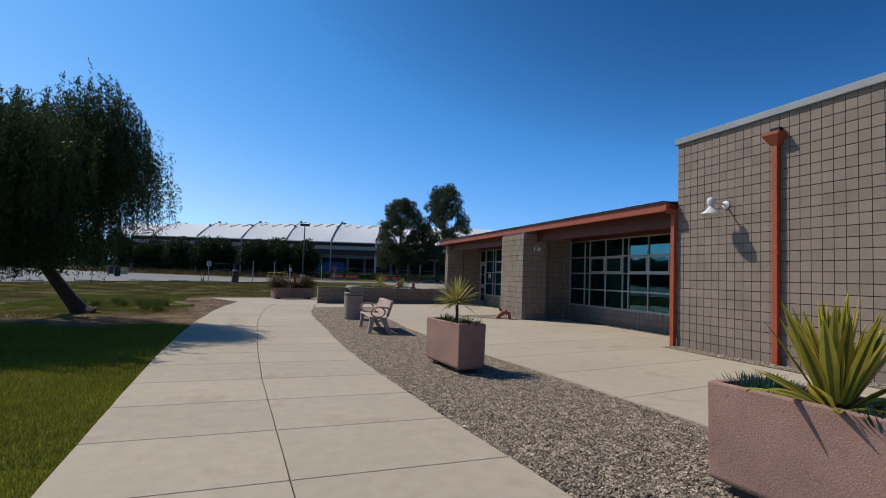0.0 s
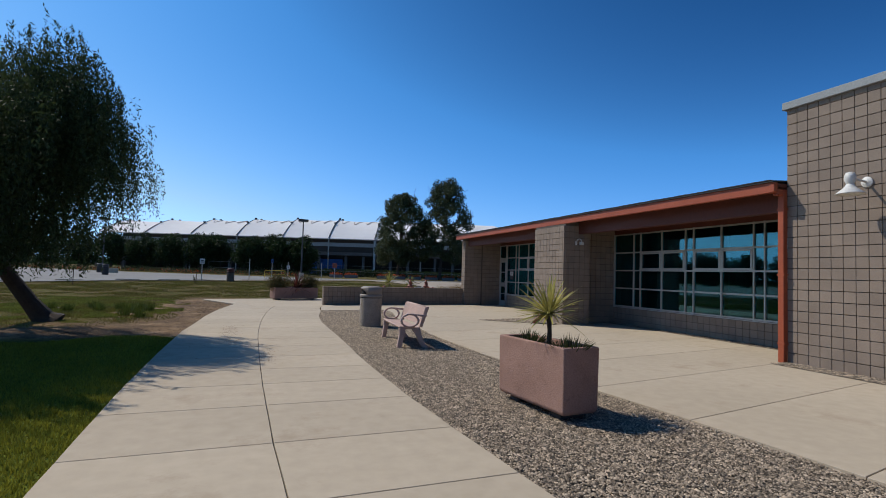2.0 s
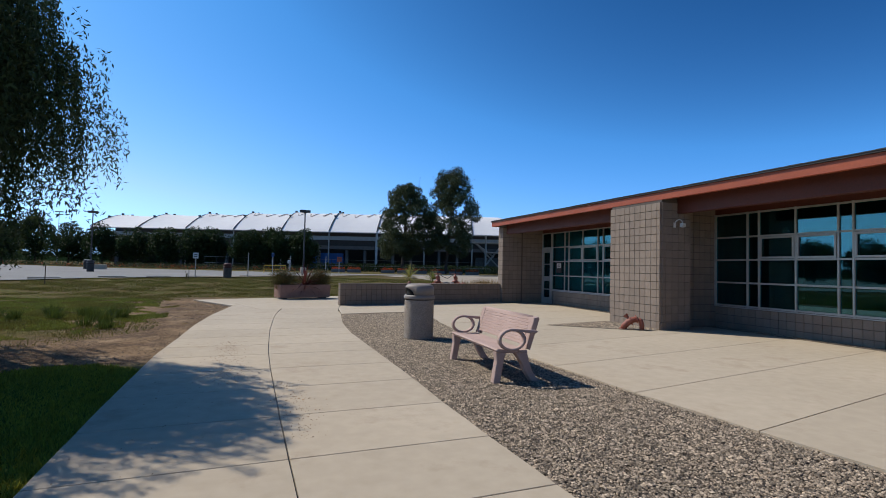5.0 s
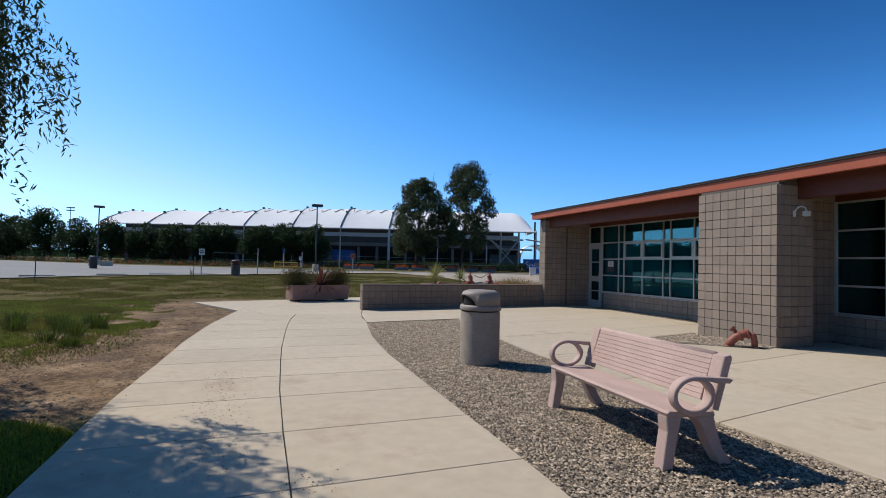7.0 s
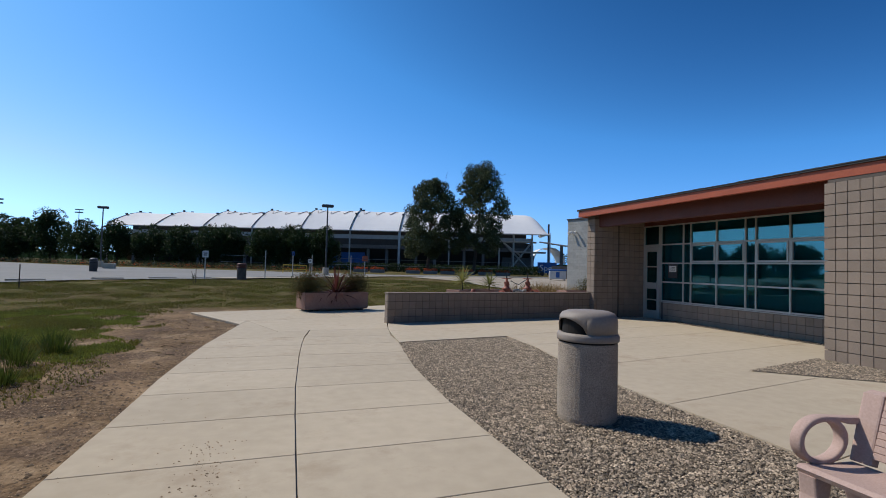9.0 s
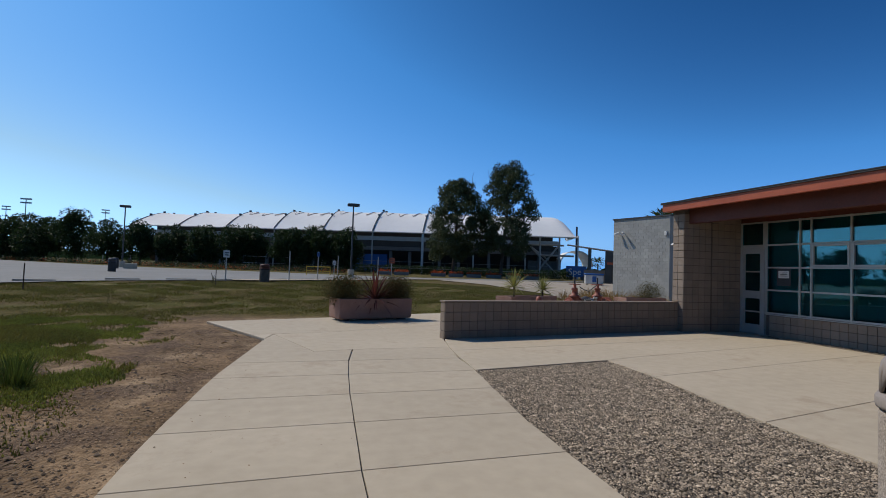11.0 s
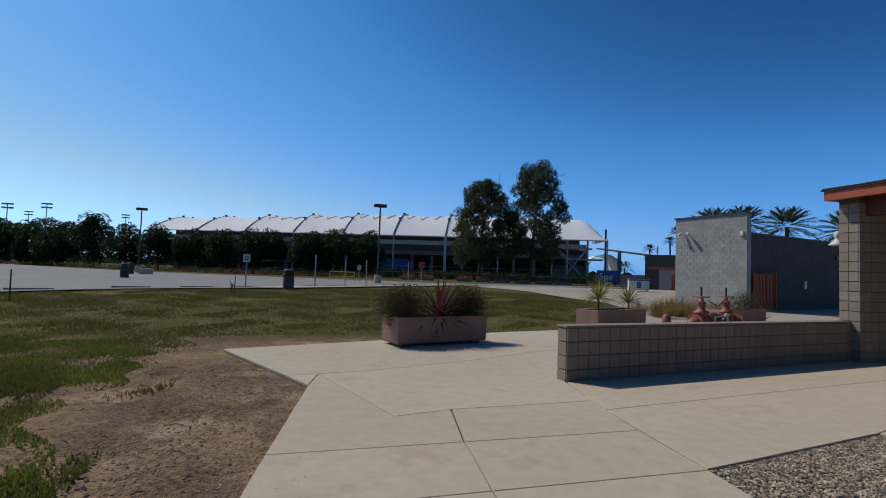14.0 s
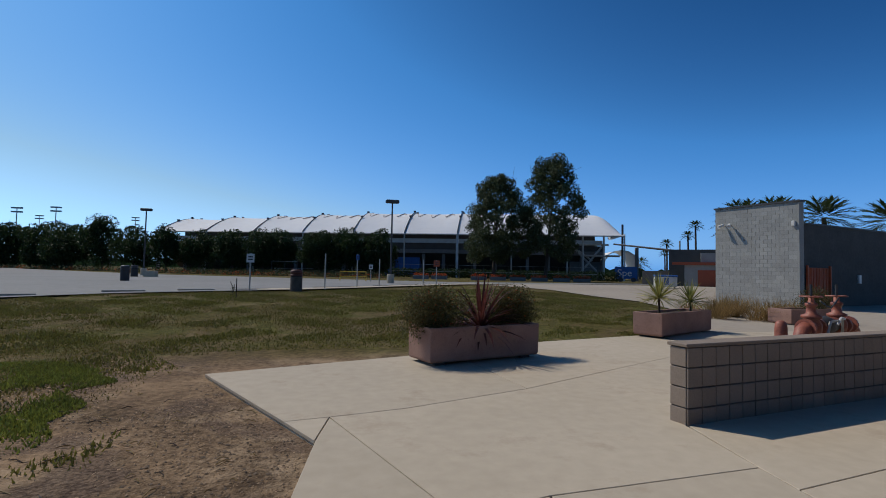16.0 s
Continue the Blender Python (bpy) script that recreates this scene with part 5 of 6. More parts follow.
def gum_tree(at, h, w, seed, lean=0.0):
    t = base("gum_tree", "tall dark gum tree with a ragged open crown", "tree", at)
    g = random.Random(seed)
    bm, tips = bmesh.new(), []
    tube(bm, [(0, 0, -0.2), (lean * 0.3, 0, h * 0.2), (lean * 0.6, 0.1, h * 0.42), (lean, 0, h * 0.68)], [0.30, 0.24, 0.18, 0.12], 9)
    for k in range(11):
        a, z = k * 2.4, h * (0.24 + 0.05 * k)
        limbs(bm, (lean * z / h * 1.3, 0, z), (math.cos(a), math.sin(a), 0.9), w * 0.42, 0.10, 1, g, tips, 0.3)
    part("trunk", bm, BARK, t)
    r = np.random.default_rng(seed)
    cs, ss, ks = [], [], []
    for k in range(58):
        z = h * (0.20 + 0.78 * (k + 0.5) / 58)
        f = (z / h - 0.2) / 0.8
        reach = w * (0.52 * math.sin(math.pi * min(1, 0.18 + 0.80 * f)) ** 0.8 + 0.05)
        a = k * 2.39996
        q = reach * math.sqrt(r.uniform(0.05, 1.0))
        cs.append((q * math.cos(a) + lean * f, q * math.sin(a), z))
        s = w * r.uniform(0.11, 0.20)
        ss.append((s, s, s * 0.85))
        ks.append(520)
    cloud("crown", cs, ss, ks, 0.18, EUC, t, seed, hang=0.8, shell=0.2)
    return t


def far(yaw, dist, z=None):
    """A place seen from the walk's end at a bearing, on the ground."""
    x, y = -0.3 + dist * math.sin(radians(yaw)), 22.7 + dist * math.cos(radians(yaw))
    return (x, y, float(height(x, y)) if z is None else z)


before_far = {ob.name for ob in bpy.data.objects}
gum_tree(far(20.6, 76), 15.6, 8.6, 3, 0.6)
gum_tree(far(26.4, 76), 18.4, 8.4, 4, 1.2)


def round_tree(at, h, w, seed, leaves=210):
    t = base("ficus_tree", "dense dark green clipped ficus tree beside the car park", "tree", at, group="ficus row")
    part("trunk", tube(bmesh.new(), [(0, 0, -0.2), (0.05, 0, h * 0.3), (0, 0, h * 0.55)], [0.22, 0.18, 0.10], 8), BARK, t)
    r = np.random.default_rng(seed)
    cs, ss, ks = [], [], []
    for k in range(42):
        d = r.normal(size=3)
        d /= np.linalg.norm(d)
        c = np.array([0, 0, h * 0.49]) + d * np.array([w * 0.36, w * 0.36, h * 0.36]) * r.uniform(0.6, 1.0)
        s = w * r.uniform(0.13, 0.22)
        cs.append(tuple(c))
        ss.append((s, s, s))
        ks.append(leaves)
    cloud("crown", cs, ss, ks, 0.17 * max(1.0, w / 7.5) * math.sqrt(260 / leaves), FICUS, t, seed, shell=0.5)
    return t


ROW = [(-34, 172, 2.9), (-31.5, 162, 3.2), (-28.7, 152, 3.4), (-26.2, 142, 3.1), (-23.6, 130, 3.3), (-21.6, 120, 3.5), (-19.3, 110, 4.3), (-16.8, 100, 3.6), (-14.0, 94, 3.6), (-11.0, 90, 3.6), (-7.9, 86, 3.8), (-4.9, 84, 4.1), (-3.2, 86, 3.9), (1.0, 80, 4.1), (4.0, 79, 4.5), (7.4, 78, 4.5),
       (-37, 172, 3.1), (-40, 165, 2.9), (-44, 150, 3.2), (-48, 140, 3.2), (-53, 130, 3.6), (-58, 120, 3.6), (-64, 112, 3.8)]
for k, (yaw, dist, el) in enumerate(ROW):
    h = 1.1 + dist * math.tan(radians(el + (0.45 if yaw < -20 else 0.7)))
    round_tree(far(yaw, dist), h, max(7.0, dist * (0.095 if yaw < -20 else 0.08)), 100 + k)
# trees across the lawn, seen only in the window glass
for k, (x, y, h) in enumerate([(-62 + 3.5 * math.sin(j * 1.9), -24 + 6.5 * j, 6.6 + 1.4 * math.sin(j * 2.7)) for j in range(15)]):
    round_tree((x, y, float(height(x, y))), h, 8.0, 140 + k, 70)


def fan_palm(at, h, fronds, length, seed, label):
    t = base("palm_tree", label, "tree", at, group="palms")
    part("trunk", tube(bmesh.new(), [(0, 0, -0.2), (0.1, 0, h * 0.5), (0, 0, h)], [0.28, 0.2, 0.18], 8), BARK, t)
    r = np.random.default_rng(seed)
    roots, ways = [], []
    for k in range(fronds):
        a, lean = k * 2.39996, 0.25 + 1.65 * k / fronds
        d = np.array([math.sin(lean) * math.cos(a), math.sin(lean) * math.sin(a), math.cos(lean)])
        for j in range(16):
            u = 0.25 + 0.75 * j / 16
            p = np.array([0, 0, h]) + d * length * u + np.array([0, 0, -0.35 * length * u * u])
            side = np.cross(d, (0, 0, 1.0))
            side /= np.linalg.norm(side) + 1e-6
            for sg in (-1, 1):
                roots.append(p)
                ways.append(d * 0.8 + side * sg * 0.7)
    blades("fronds", roots, ways, length * 0.30, 0.07, PALM, t, 0.5, 2, seed=seed)
    return t


for yaw, dist, el in ((45.9, 58, 6.6), (48.6, 60, 6.8), (52.3, 56, 6.5), (57.0, 55, 6.0)):
    fan_palm(far(yaw, dist), 1.5 + dist * math.tan(radians(el - 1.2)), 44, 2.7, int(yaw), "date palm crown behind the grey building")
for yaw, dist, el in ((41.6, 120, 5.0), (40.9, 130, 4.0), (38.9, 135, 3.2), (38.7, 160, 2.2)):
    fan_palm(far(yaw, dist), 1.5 + dist * math.tan(radians(el)), 30, 1.6, int(yaw * 10), "slim tall fan palm in the distance")
for yaw in (35.2, 36.3):
    fan_palm(far(yaw, 150), 4.2, 30, 3.0, int(yaw * 10), "low bushy palm in the distance")


# ---- grey building and yard ----
before_grey = {ob.name for ob in bpy.data.objects}
gb = base("grey_building", "grey concrete-block service building with a tall end wall", "building")
part("end_wall", boxed(21.05, 21.40, 40.1, 44.3, -0.1, 5.22), GREY_JOINT, gb)
bm = bmesh.new()
for r_ in range(26):
    y = 40.1 - (0.2 if r_ % 2 else 0.0)
    while y < 44.3:
        a, b = max(y, 40.1), min(y + 0.392, 44.3)
        if b - a > 0.05:
            box(bm, 21.042, 21.06, a + 0.003, b - 0.003, r_ * 0.2032 + 0.003, min(5.215, r_ * 0.2032 + 0.2))
        y += 0.4
part("block_facing", bm, GREY_BLOCK, gb)["kind"] = "stuff"
part("end_post", boxed(21.03, 21.42, 40.0, 40.095, -0.1, 5.22), GREY_BLOCK, gb)
part("coping", boxed(20.98, 21.46, 39.95, 44.36, 5.22, 5.31), DARK_STEEL, gb)
part("body", boxed(21.42, 44.0, 40.5, 44.2, -0.1, 4.25), GREY_WALL, gb)
part("parapet_cap", boxed(21.42, 44.05, 40.44, 40.6, 4.25, 4.33), DARK_STEEL, gb)
for y, sg in ((43.75, 1), (43.4, -1)):
    part("flood_lamp", tube(tube(bmesh.new(), [(21.03, y, 4.3), (20.85, y, 4.35)], 0.03, 6), [(20.9, y, 4.35), (20.65, y + 0.12 * sg, 4.2)], [0.06, 0.11], 8), WHITE, gb)
part("corner_lamp", boxed(20.93, 21.03, 40.15, 40.32, 4.05, 4.3, 0.02), WHITE, gb)
part("wall_light", boxed(31.3, 31.7, 40.38, 40.5, 3.2, 3.45, 0.03), DARK_STEEL, gb)
part("switch_box", boxed(27.6, 27.85, 40.40, 40.5, 1.3, 1.75, 0.01), WHITE, gb)
gate = base("yard_gate", "rust-orange corrugated steel double gate against the grey wall", "gate", (21.75, 39.95, 0))
part("leaf", boxed(0.0, 0.95, 0.0, 0.06, 0.1, 2.05), RUST_PAINT, gate)
part("leaf", boxed(1.0, 1.95, 0.1, 0.16, 0.1, 2.05), RUST_PAINT, gate)
for x in [0.06 + 0.14 * k for k in range(14)]:
    part("rib", boxed(x, x + 0.05, -0.03 + 0.1 * (x > 0.95), -0.001 + 0.1 * (x > 0.95), 0.12, 2.03), RUST_PAINT, gate)
part("post", boxed(-0.1, -0.02, 0.0, 0.1, -0.05, 2.15), RUST_PAINT, gate)
part("post", boxed(1.97, 2.05, 0.0, 0.1, -0.05, 2.15), RUST_PAINT, gate)
settle(before_grey, Matrix.Translation((22.3, 41.2, 0)) @ Matrix.Rotation(radians(12.5), 4, "Z") @ Matrix.Translation((-21.03, -40.0, 0)))

sb = base("store_building", "low grey store building with an orange fascia and door", "building", far(39.2, 62, 0.0), -41)
part("body", boxed(0.0, 9.0, 0.0, 7.0, -0.1, 4.5), GREY_WALL, sb)
part("front", boxed(1.6, 9.0, -1.6, -0.02, -0.1, 2.75), GREY_BLOCK, sb)
part("fascia", boxed(0.4, 9.0, -1.9, -1.62, 2.75, 3.05), RUST_PAINT, sb)
part("upper_block", boxed(3.2, 9.0, -1.5, -0.02, 3.06, 4.05), GREY_BLOCK, sb)
part("door", boxed(2.9, 4.6, -1.66, -1.61, 0.0, 2.2), RUST_PAINT, sb)
yw = base("yard_wall", "tan block yard wall with an orange gate", "wall", far(36.6, 66, 0.0), -37)
part("wall", boxed(0, 7.0, 0, 0.3, -0.1, 2.1), BLOCK_FAR, yw)
part("gate", boxed(3.0, 5.3, -0.06, -0.005, 0.4, 2.1), RUST_PAINT, yw)
sk = base("refuse_skip", "small white and blue refuse skip with a blue lid", "skip", (30.6, 61.0, float(height(30.6, 61.0)) + 0.05), -30)
part("tub", boxed(-0.9, 0.9, -0.6, 0.6, 0.12, 1.0, 0.04), WHITE, sk)
part("lid", boxed(-0.95, 0.95, -0.65, 0.65, 1.0, 1.18, 0.06), BLUE, sk)
part("label_panel", boxed(-0.2, 0.2, -0.615, -0.602, 0.3, 0.9), BLUE, sk)
for x in (-0.7, 0.7):
    part("wheel", tube(bmesh.new(), [(x - 0.05, -0.4, 0.07), (x + 0.05, -0.4, 0.07)], 0.09, 10), DARK_STEEL, sk)
tr = base("trailer_sign", "dark blue trailer side with pale lettering", "trailer", far(34.0, 88), -34)
part("side", boxed(-0.3, 3.2, 0, 0.4, 0.5, 2.5), BLUE, tr)
for x in (0.6, 2.6):
    part("wheel", tube(bmesh.new(), [(x, -0.05, 0.35), (x, 0.3, 0.35)], 0.4, 12), DARK_STEEL, tr)
cu = bpy.data.curves.new("lettering", "FONT")
cu.body, cu.size, cu.extrude = "Spe", 1.6, 0.01
tx = new("lettering", cu)
tx.data.materials.append(WHITE)
tx.parent = tr
tx.matrix_basis = pose(0.1, -0.03, 0.95, 90, 0, 0)

# dry grasses at the grey wall
for k in range(16):
    x, y = 13.2 + (k % 6) * 0.85 + 0.3 * math.sin(k * 2.1), 36.2 + (k // 6) * 0.9 + 0.35 * math.cos(k * 1.7)
    tuft("ornamental_grass", "dry straw-coloured ornamental grass clump", (x, y, float(height(x, y)) + 0.05), 170, 0.8 + 0.1 * math.sin(k), 0.014, STRAW, 200 + k, 0.28, 0.7, 0.6)


# ---- stadium ----
SB = radians(22.0)
foot = Vector((-0.3 + 99 * math.sin(SB), 22.7 + 99 * math.cos(SB), 0.95))
st = base("stadium", "football stadium stand with a white tensile roof", "stadium", foot, -22.0)
# local x runs along the stand to the right, y away
BAY = 10.7
EDGES = [22.5 - BAY * k for k in range(10)]
DEPTH = 15.0


def roof_arc(v, lift):
    """The roof's rise from the front edge (v=0) to the back (v=1)."""
    return 8.1 + (5.5 + lift) * math.sin(math.pi * min(0.55, v * 0.55)) ** 0.95


for i, (b_, a_) in enumerate(zip(EDGES, EDGES[1:])):
    vs, fs = [], []
    nu, nv = 16, 12
    end = 1.0 - 0.075 * max(0, i - 4)
    for u in range(nu + 1):
        for v in range(nv + 1):
            f = u / nu
            sag = -0.55 * math.sin(math.pi * f) * math.sin(math.pi * v / nv) ** 0.7
            vs.append((a_ + (b_ - a_) * f, DEPTH * v / nv, (roof_arc(v / nv, 0) - 8.1) * end * (math.sqrt(max(0.0, 1 - ((f - 0.62) / 0.38) ** 2)) if i == 0 and f > 0.62 else 1.0) + 8.1 + sag * 0.6))
    for u in range(nu):
        for v in range(nv):
            k = u * (nv + 1) + v
            fs.append((k, k + nv + 1, k + nv + 2, k + 1))
    ob = new("roof_bay", raw_mesh("roof_bay", vs, fs, FABRIC, True))
    ob.parent = st
    part("edge_beam", tube(bmesh.new(), [(a_ + 0.05, 0, 7.97), (b_ - 0.05, 0, 7.97)], 0.14, 6), WHITE_STEEL, st)
MARKS = mat("faded_roof_paint", (0.50, 0.42, 0.40), rough=0.8, bump=0)
for i in range(2, 7):
    for k in range(3):
        x, v0 = EDGES[i] - 1.6 - 3.3 * k, 0.62
        pts = []
        for a in range(8):
            v = v0 + 0.11 * math.sin(a * 0.8 + k)
            sag = -0.55 * math.sin(math.pi * ((EDGES[i] - x) / BAY)) * math.sin(math.pi * v) ** 0.7
            pts.append((x - 0.26 * a, DEPTH * v, (roof_arc(v, 0) - 8.1) * (1.0 - 0.075 * max(0, i - 4)) + 8.1 + sag * 0.6 + 0.05))
        part("roof_mark", tube(bmesh.new(), pts, 0.10, 5), MARKS, st, "faded reddish painted stroke on the fabric")
for i, x in enumerate(EDGES):
    end = 1.0 - 0.075 * max(0, i - 4.5) if i else 0.02
    pts = [(x, DEPTH * v / 12, (roof_arc(v / 12, 0) - 8.1) * end + 8.25) for v in range(13)]
    part("roof_rib", tube(bmesh.new(), pts, 0.11, 6), DARK_STEEL if i else WHITE_STEEL, st)
    part("post", tube(bmesh.new(), [(x, 0.3, -1.2), (x, 0.2, 8.1)], 0.26 if i == 3 else 0.15, 8), WHITE_STEEL if i in (0, 3) else GALV, st)
    for v in (5, 9, 12):
        p = pts[v]
        part("roof_light", boxed(p[0] - 0.25, p[0] + 0.25, p[1] - 0.15, p[1] + 0.15, p[2] + 0.1, p[2] + 0.45), DARK_STEEL, st)
    part("stand_column", boxed(x - 3.5, x - 2.9, 4.2, 4.8, -0.5, 6.0), STAND, st)
    part("stand_column", boxed(x + 3.0, x + 3.6, 4.2, 4.8, -0.5, 6.0), STAND, st)
part("concourse_beam", boxed(-76, 19, 3.6, 5.4, 4.3, 5.1), STAND, st, "grey concrete concourse beam")
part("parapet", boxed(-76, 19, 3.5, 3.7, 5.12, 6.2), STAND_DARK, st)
part("rail_band", boxed(-76, 19, 3.4, 3.46, 6.4, 7.3), PALE_BLUE, st, "pale blue railing screen")
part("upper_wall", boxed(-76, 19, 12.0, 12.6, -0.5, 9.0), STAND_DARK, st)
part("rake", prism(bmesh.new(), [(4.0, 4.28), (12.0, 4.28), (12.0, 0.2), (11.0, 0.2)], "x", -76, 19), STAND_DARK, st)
part("kiosk", boxed(-26, -18, 5.5, 9.0, -0.3, 3.4), BLUE, st, "blue kiosk under the stand")
# end frame
for d in (((15, 2, -0.5), (15, 2, 8.7)), ((19, 2, -0.5), (19, 2, 8.7)), ((11, 3, 8.2), (19, 3, 0.0)), ((11, 3, 7.6), (17, 3, 3.2)), ((15, 2, 4.2), (22, 2, 4.2)), ((12, 2.5, 6.4), (20, 2.5, 6.4)), ((14, 2.5, 0), (19, 2.5, 6.4)), ((22.5, 2, -0.5), (22.5, 2, 10.4))):
    part("brace", tube(bmesh.new(), d, 0.2, 6), GALV if d[0][0] != 22.5 else DARK_STEEL, st)
part("stair_block", boxed(13, 20, 6, 10, -0.5, 3.6), STAND, st)
vs, fs = [], []
for u in range(9):
    for v in range(5):
        a = math.pi * u / 8
        vs.append((24 + 3.6 * math.cos(a), 9 + v * 3.0, 2.2 + 3.6 * math.sin(a)))
for u in range(8):
    for v in range(4):
        fs.append((u * 5 + v, u * 5 + v + 1, u * 5 + v + 6, u * 5 + v + 5))
ob = new("end_canopy", raw_mesh("end_canopy", vs, fs, FABRIC, True))
ob.parent = st
cable = base("overhead_pipe", "dark overhead pipe bridging to the yard", "pipe")
p0, p1 = far(33.7, 98), far(40.2, 75)
part("pipe", tube(bmesh.new(), [(p0[0], p0[1], 7.2), (p1[0], p1[1], 4.9)], 0.16, 6), DARK_STEEL, cable)
part("pole", tube(bmesh.new(), [(p1[0], p1[1], -0.2), (p1[0], p1[1], 6.3)], 0.12, 6), GALV, cable)

# hedge, fence and flower boxes before the stand
hedge = base("hedge", "long dark clipped hedge before the stadium", "hedge", (0, 0, 0))
hc, hs, hk = [], [], []
for k in range(90):
    q = far(8.5 + 26.0 * k / 90, 88 + 0.6 * math.sin(k))
    hc.append((q[0], q[1], q[2] + 0.75))
    hs.append((0.8, 0.8, 0.95))
    hk.append(130)
cloud("foliage", hc, hs, hk, 0.16, FICUS, hedge, 77, shell=0.4)
bed = base("flower_bed", "orange and yellow flower bed under the ficus trees", "flower bed", (0, 0, 0))
hc, hs, hk = [], [], []
for k in range(120):
    yaw = -30 + 38 * k / 120
    q = far(yaw, float(np.interp(yaw, [-34, -26, -19, -14, -8, -4, 8], [158, 132, 100, 86, 79, 77, 72])) + 1.5 * math.sin(k * 1.9))
    hc.append((q[0], q[1], q[2] + 0.25))
    hs.append((1.5, 0.7, 0.75))
    hk.append(150)
cloud("shrubs", hc, hs, hk, 0.10, DARKGRASS, bed, 78, shell=0.2)
cloud("flowers", [c for i, c in enumerate(hc) if math.sin(i * 1.7) > 0.1], [(0.7, 0.5, 0.42)] * 120, [34] * 120, 0.11, FLOWER, bed, 79, shell=0.4)
for k, yaw in enumerate((12.4, 14.5, 19.0, 21.2, 23.4, 25.8, 28.2, 30.4)):
    q = far(yaw, 70)
    fb = base("flower_box", "grey concrete flower box with orange flowers", "planter", q, -22, "flower boxes")
    part("box", boxed(-1.1, 1.1, -0.4, 0.4, -0.05, 0.5, 0.03), STAND, fb)
    part("soil", boxed(-1.0, 1.0, -0.33, 0.33, 0.5, 0.53), SOIL, fb)
    cloud("flowers", [(-0.5, 0, 0.62), (0.5, 0, 0.62)], [(0.75, 0.4, 0.32)] * 2, [130, 130], 0.11, FLOWER, fb, 300 + k, shell=0.2)
fence = base("fence", "thin dark wire fence with slim posts", "fence", (0, 0, 0))
prev = None
for k in range(27):
    q = far(-4 + 36 * k / 26, 80)
    part("post", tube(bmesh.new(), [(q[0], q[1], q[2] - 0.1), (q[0], q[1], q[2] + 2.2)], 0.04, 5), DARK_STEEL, fence)
    if prev:
        for z in (1.1, 2.15):
            part("rail", tube(bmesh.new(), [(prev[0], prev[1], prev[2] + z), (q[0], q[1], q[2] + z)], 0.03, 4), GALV, fence)
    prev = q


# ---- car park things ----
def lot_lamp(at, h, label="tall dark car park lamp with a box head", heads=1):
    l_ = base("car_park_lamp", label, "street lamp", at, group="car park lamps")
    part("plinth", lathe(bmesh.new(), [(0.3, -0.2), (0.3, 0.75), (0.27, 0.8), (0, 0.8)], 16), CONCRETE, l_, "round concrete plinth")
    part("pole", tube(bmesh.new(), [(0, 0, 0.8), (0, 0, h)], [0.09, 0.06], 8), DARK_STEEL, l_)
    part("head", boxed(-0.55, 0.55, -0.22, 0.22, h - 0.12, h + 0.16, 0.05), DARK_STEEL, l_, "flat dark lamp head")
    return l_


lot_lamp((6.05, 63.2, 0.38), 6.75)
lot_lamp((-17.3, 82.0, 0.4), 7.0)
lot_lamp(far(-28.0, 92), 7.2)
for yaw, dist, el in ((-25.6, 150, 4.75), (-22.9, 150, 5.05), (-24.0, 200, 4.2), (-16.7, 190, 4.6), (-18.6, 210, 3.9), (-29.2, 190, 4.4)):
    q = far(yaw, dist)
    h = 1.1 + dist * math.tan(radians(el))
    f_ = base("floodlight_mast", "tall sports floodlight mast in the distance", "floodlight", q, group="floodlight masts")
    part("mast", tube(bmesh.new(), [(0, 0, -0.2), (0, 0, h)], [0.15, 0.1], 6), GALV, f_)
    for z in (h - 0.1, h - 1.0):
        part("lamp_bar", boxed(-1.1, 1.1, -0.2, 0.2, z, z + 0.35), GALV, f_)


def sign_post(at, h, plate, material, label, turn=0, pole=GALV, thick=0.035):
    s_ = base("sign_post", label, "sign", at, turn, "sign posts")
    part("post", tube(bmesh.new(), [(0, 0, -0.15), (0, 0, h)], thick, 6), pole, s_)
    if plate:
        part("plate", boxed(-plate[0] / 2, plate[0] / 2, -0.05, -0.036, h - plate[1] - 0.03, h - 0.03), material, s_)
        for k in range(2):
            part("marking", boxed(-plate[0] * 0.3, plate[0] * 0.3, -0.056, -0.051, h - plate[1] * (0.35 + 0.3 * k) - 0.06, h - plate[1] * (0.35 + 0.3 * k)), DARK_STEEL, s_)
    return s_


def on(x, y):
    return (x, y, float(height(x, y)) + 0.01)


sign_post(on(-3.05, 47.0), 1.75, (0.34, 0.40), WHITE, "grey post with a white parking sign at the lawn edge")
sign_post(on(0.4, 49.5), 1.9, None, WHITE, "thin bare steel sign post")
sign_post(on(2.35, 52.5), 2.0, (0.2, 0.3), BLUE, "thin steel post with a small blue sign")
sign_post(on(3.9, 54.2), 1.8, None, WHITE, "thin bare steel sign post")
sign_post(on(7.5, 57.5), 1.9, None, WHITE, "thin bare steel sign post")
sign_post(on(9.6, 62), 2.0, (0.5, 0.5), RUST_PAINT, "thin post with a red sign")
sign_post(on(5.0, 68), 1.6, (0.35, 0.4), WHITE, "thin post with a small white sign")
sign_post(on(-9.2, 38.9), 1.0, None, WHITE, "short dark wooden stake at the lawn edge", pole=BARK, thick=0.022)
litter_bin("stone_bin", on(-1.0, 47.4), -60, 0.28, 0.70, BEAM_PAINT, "dark litter bin with a rust-red domed lid beside the lawn", 24, BIN_BROWN)
litter_bin("stone_bin", on(-12.2, 60.0), -60, 0.27, 0.74, DARK_STEEL, "dark litter bin standing in the car park", 20, STAND_DARK)
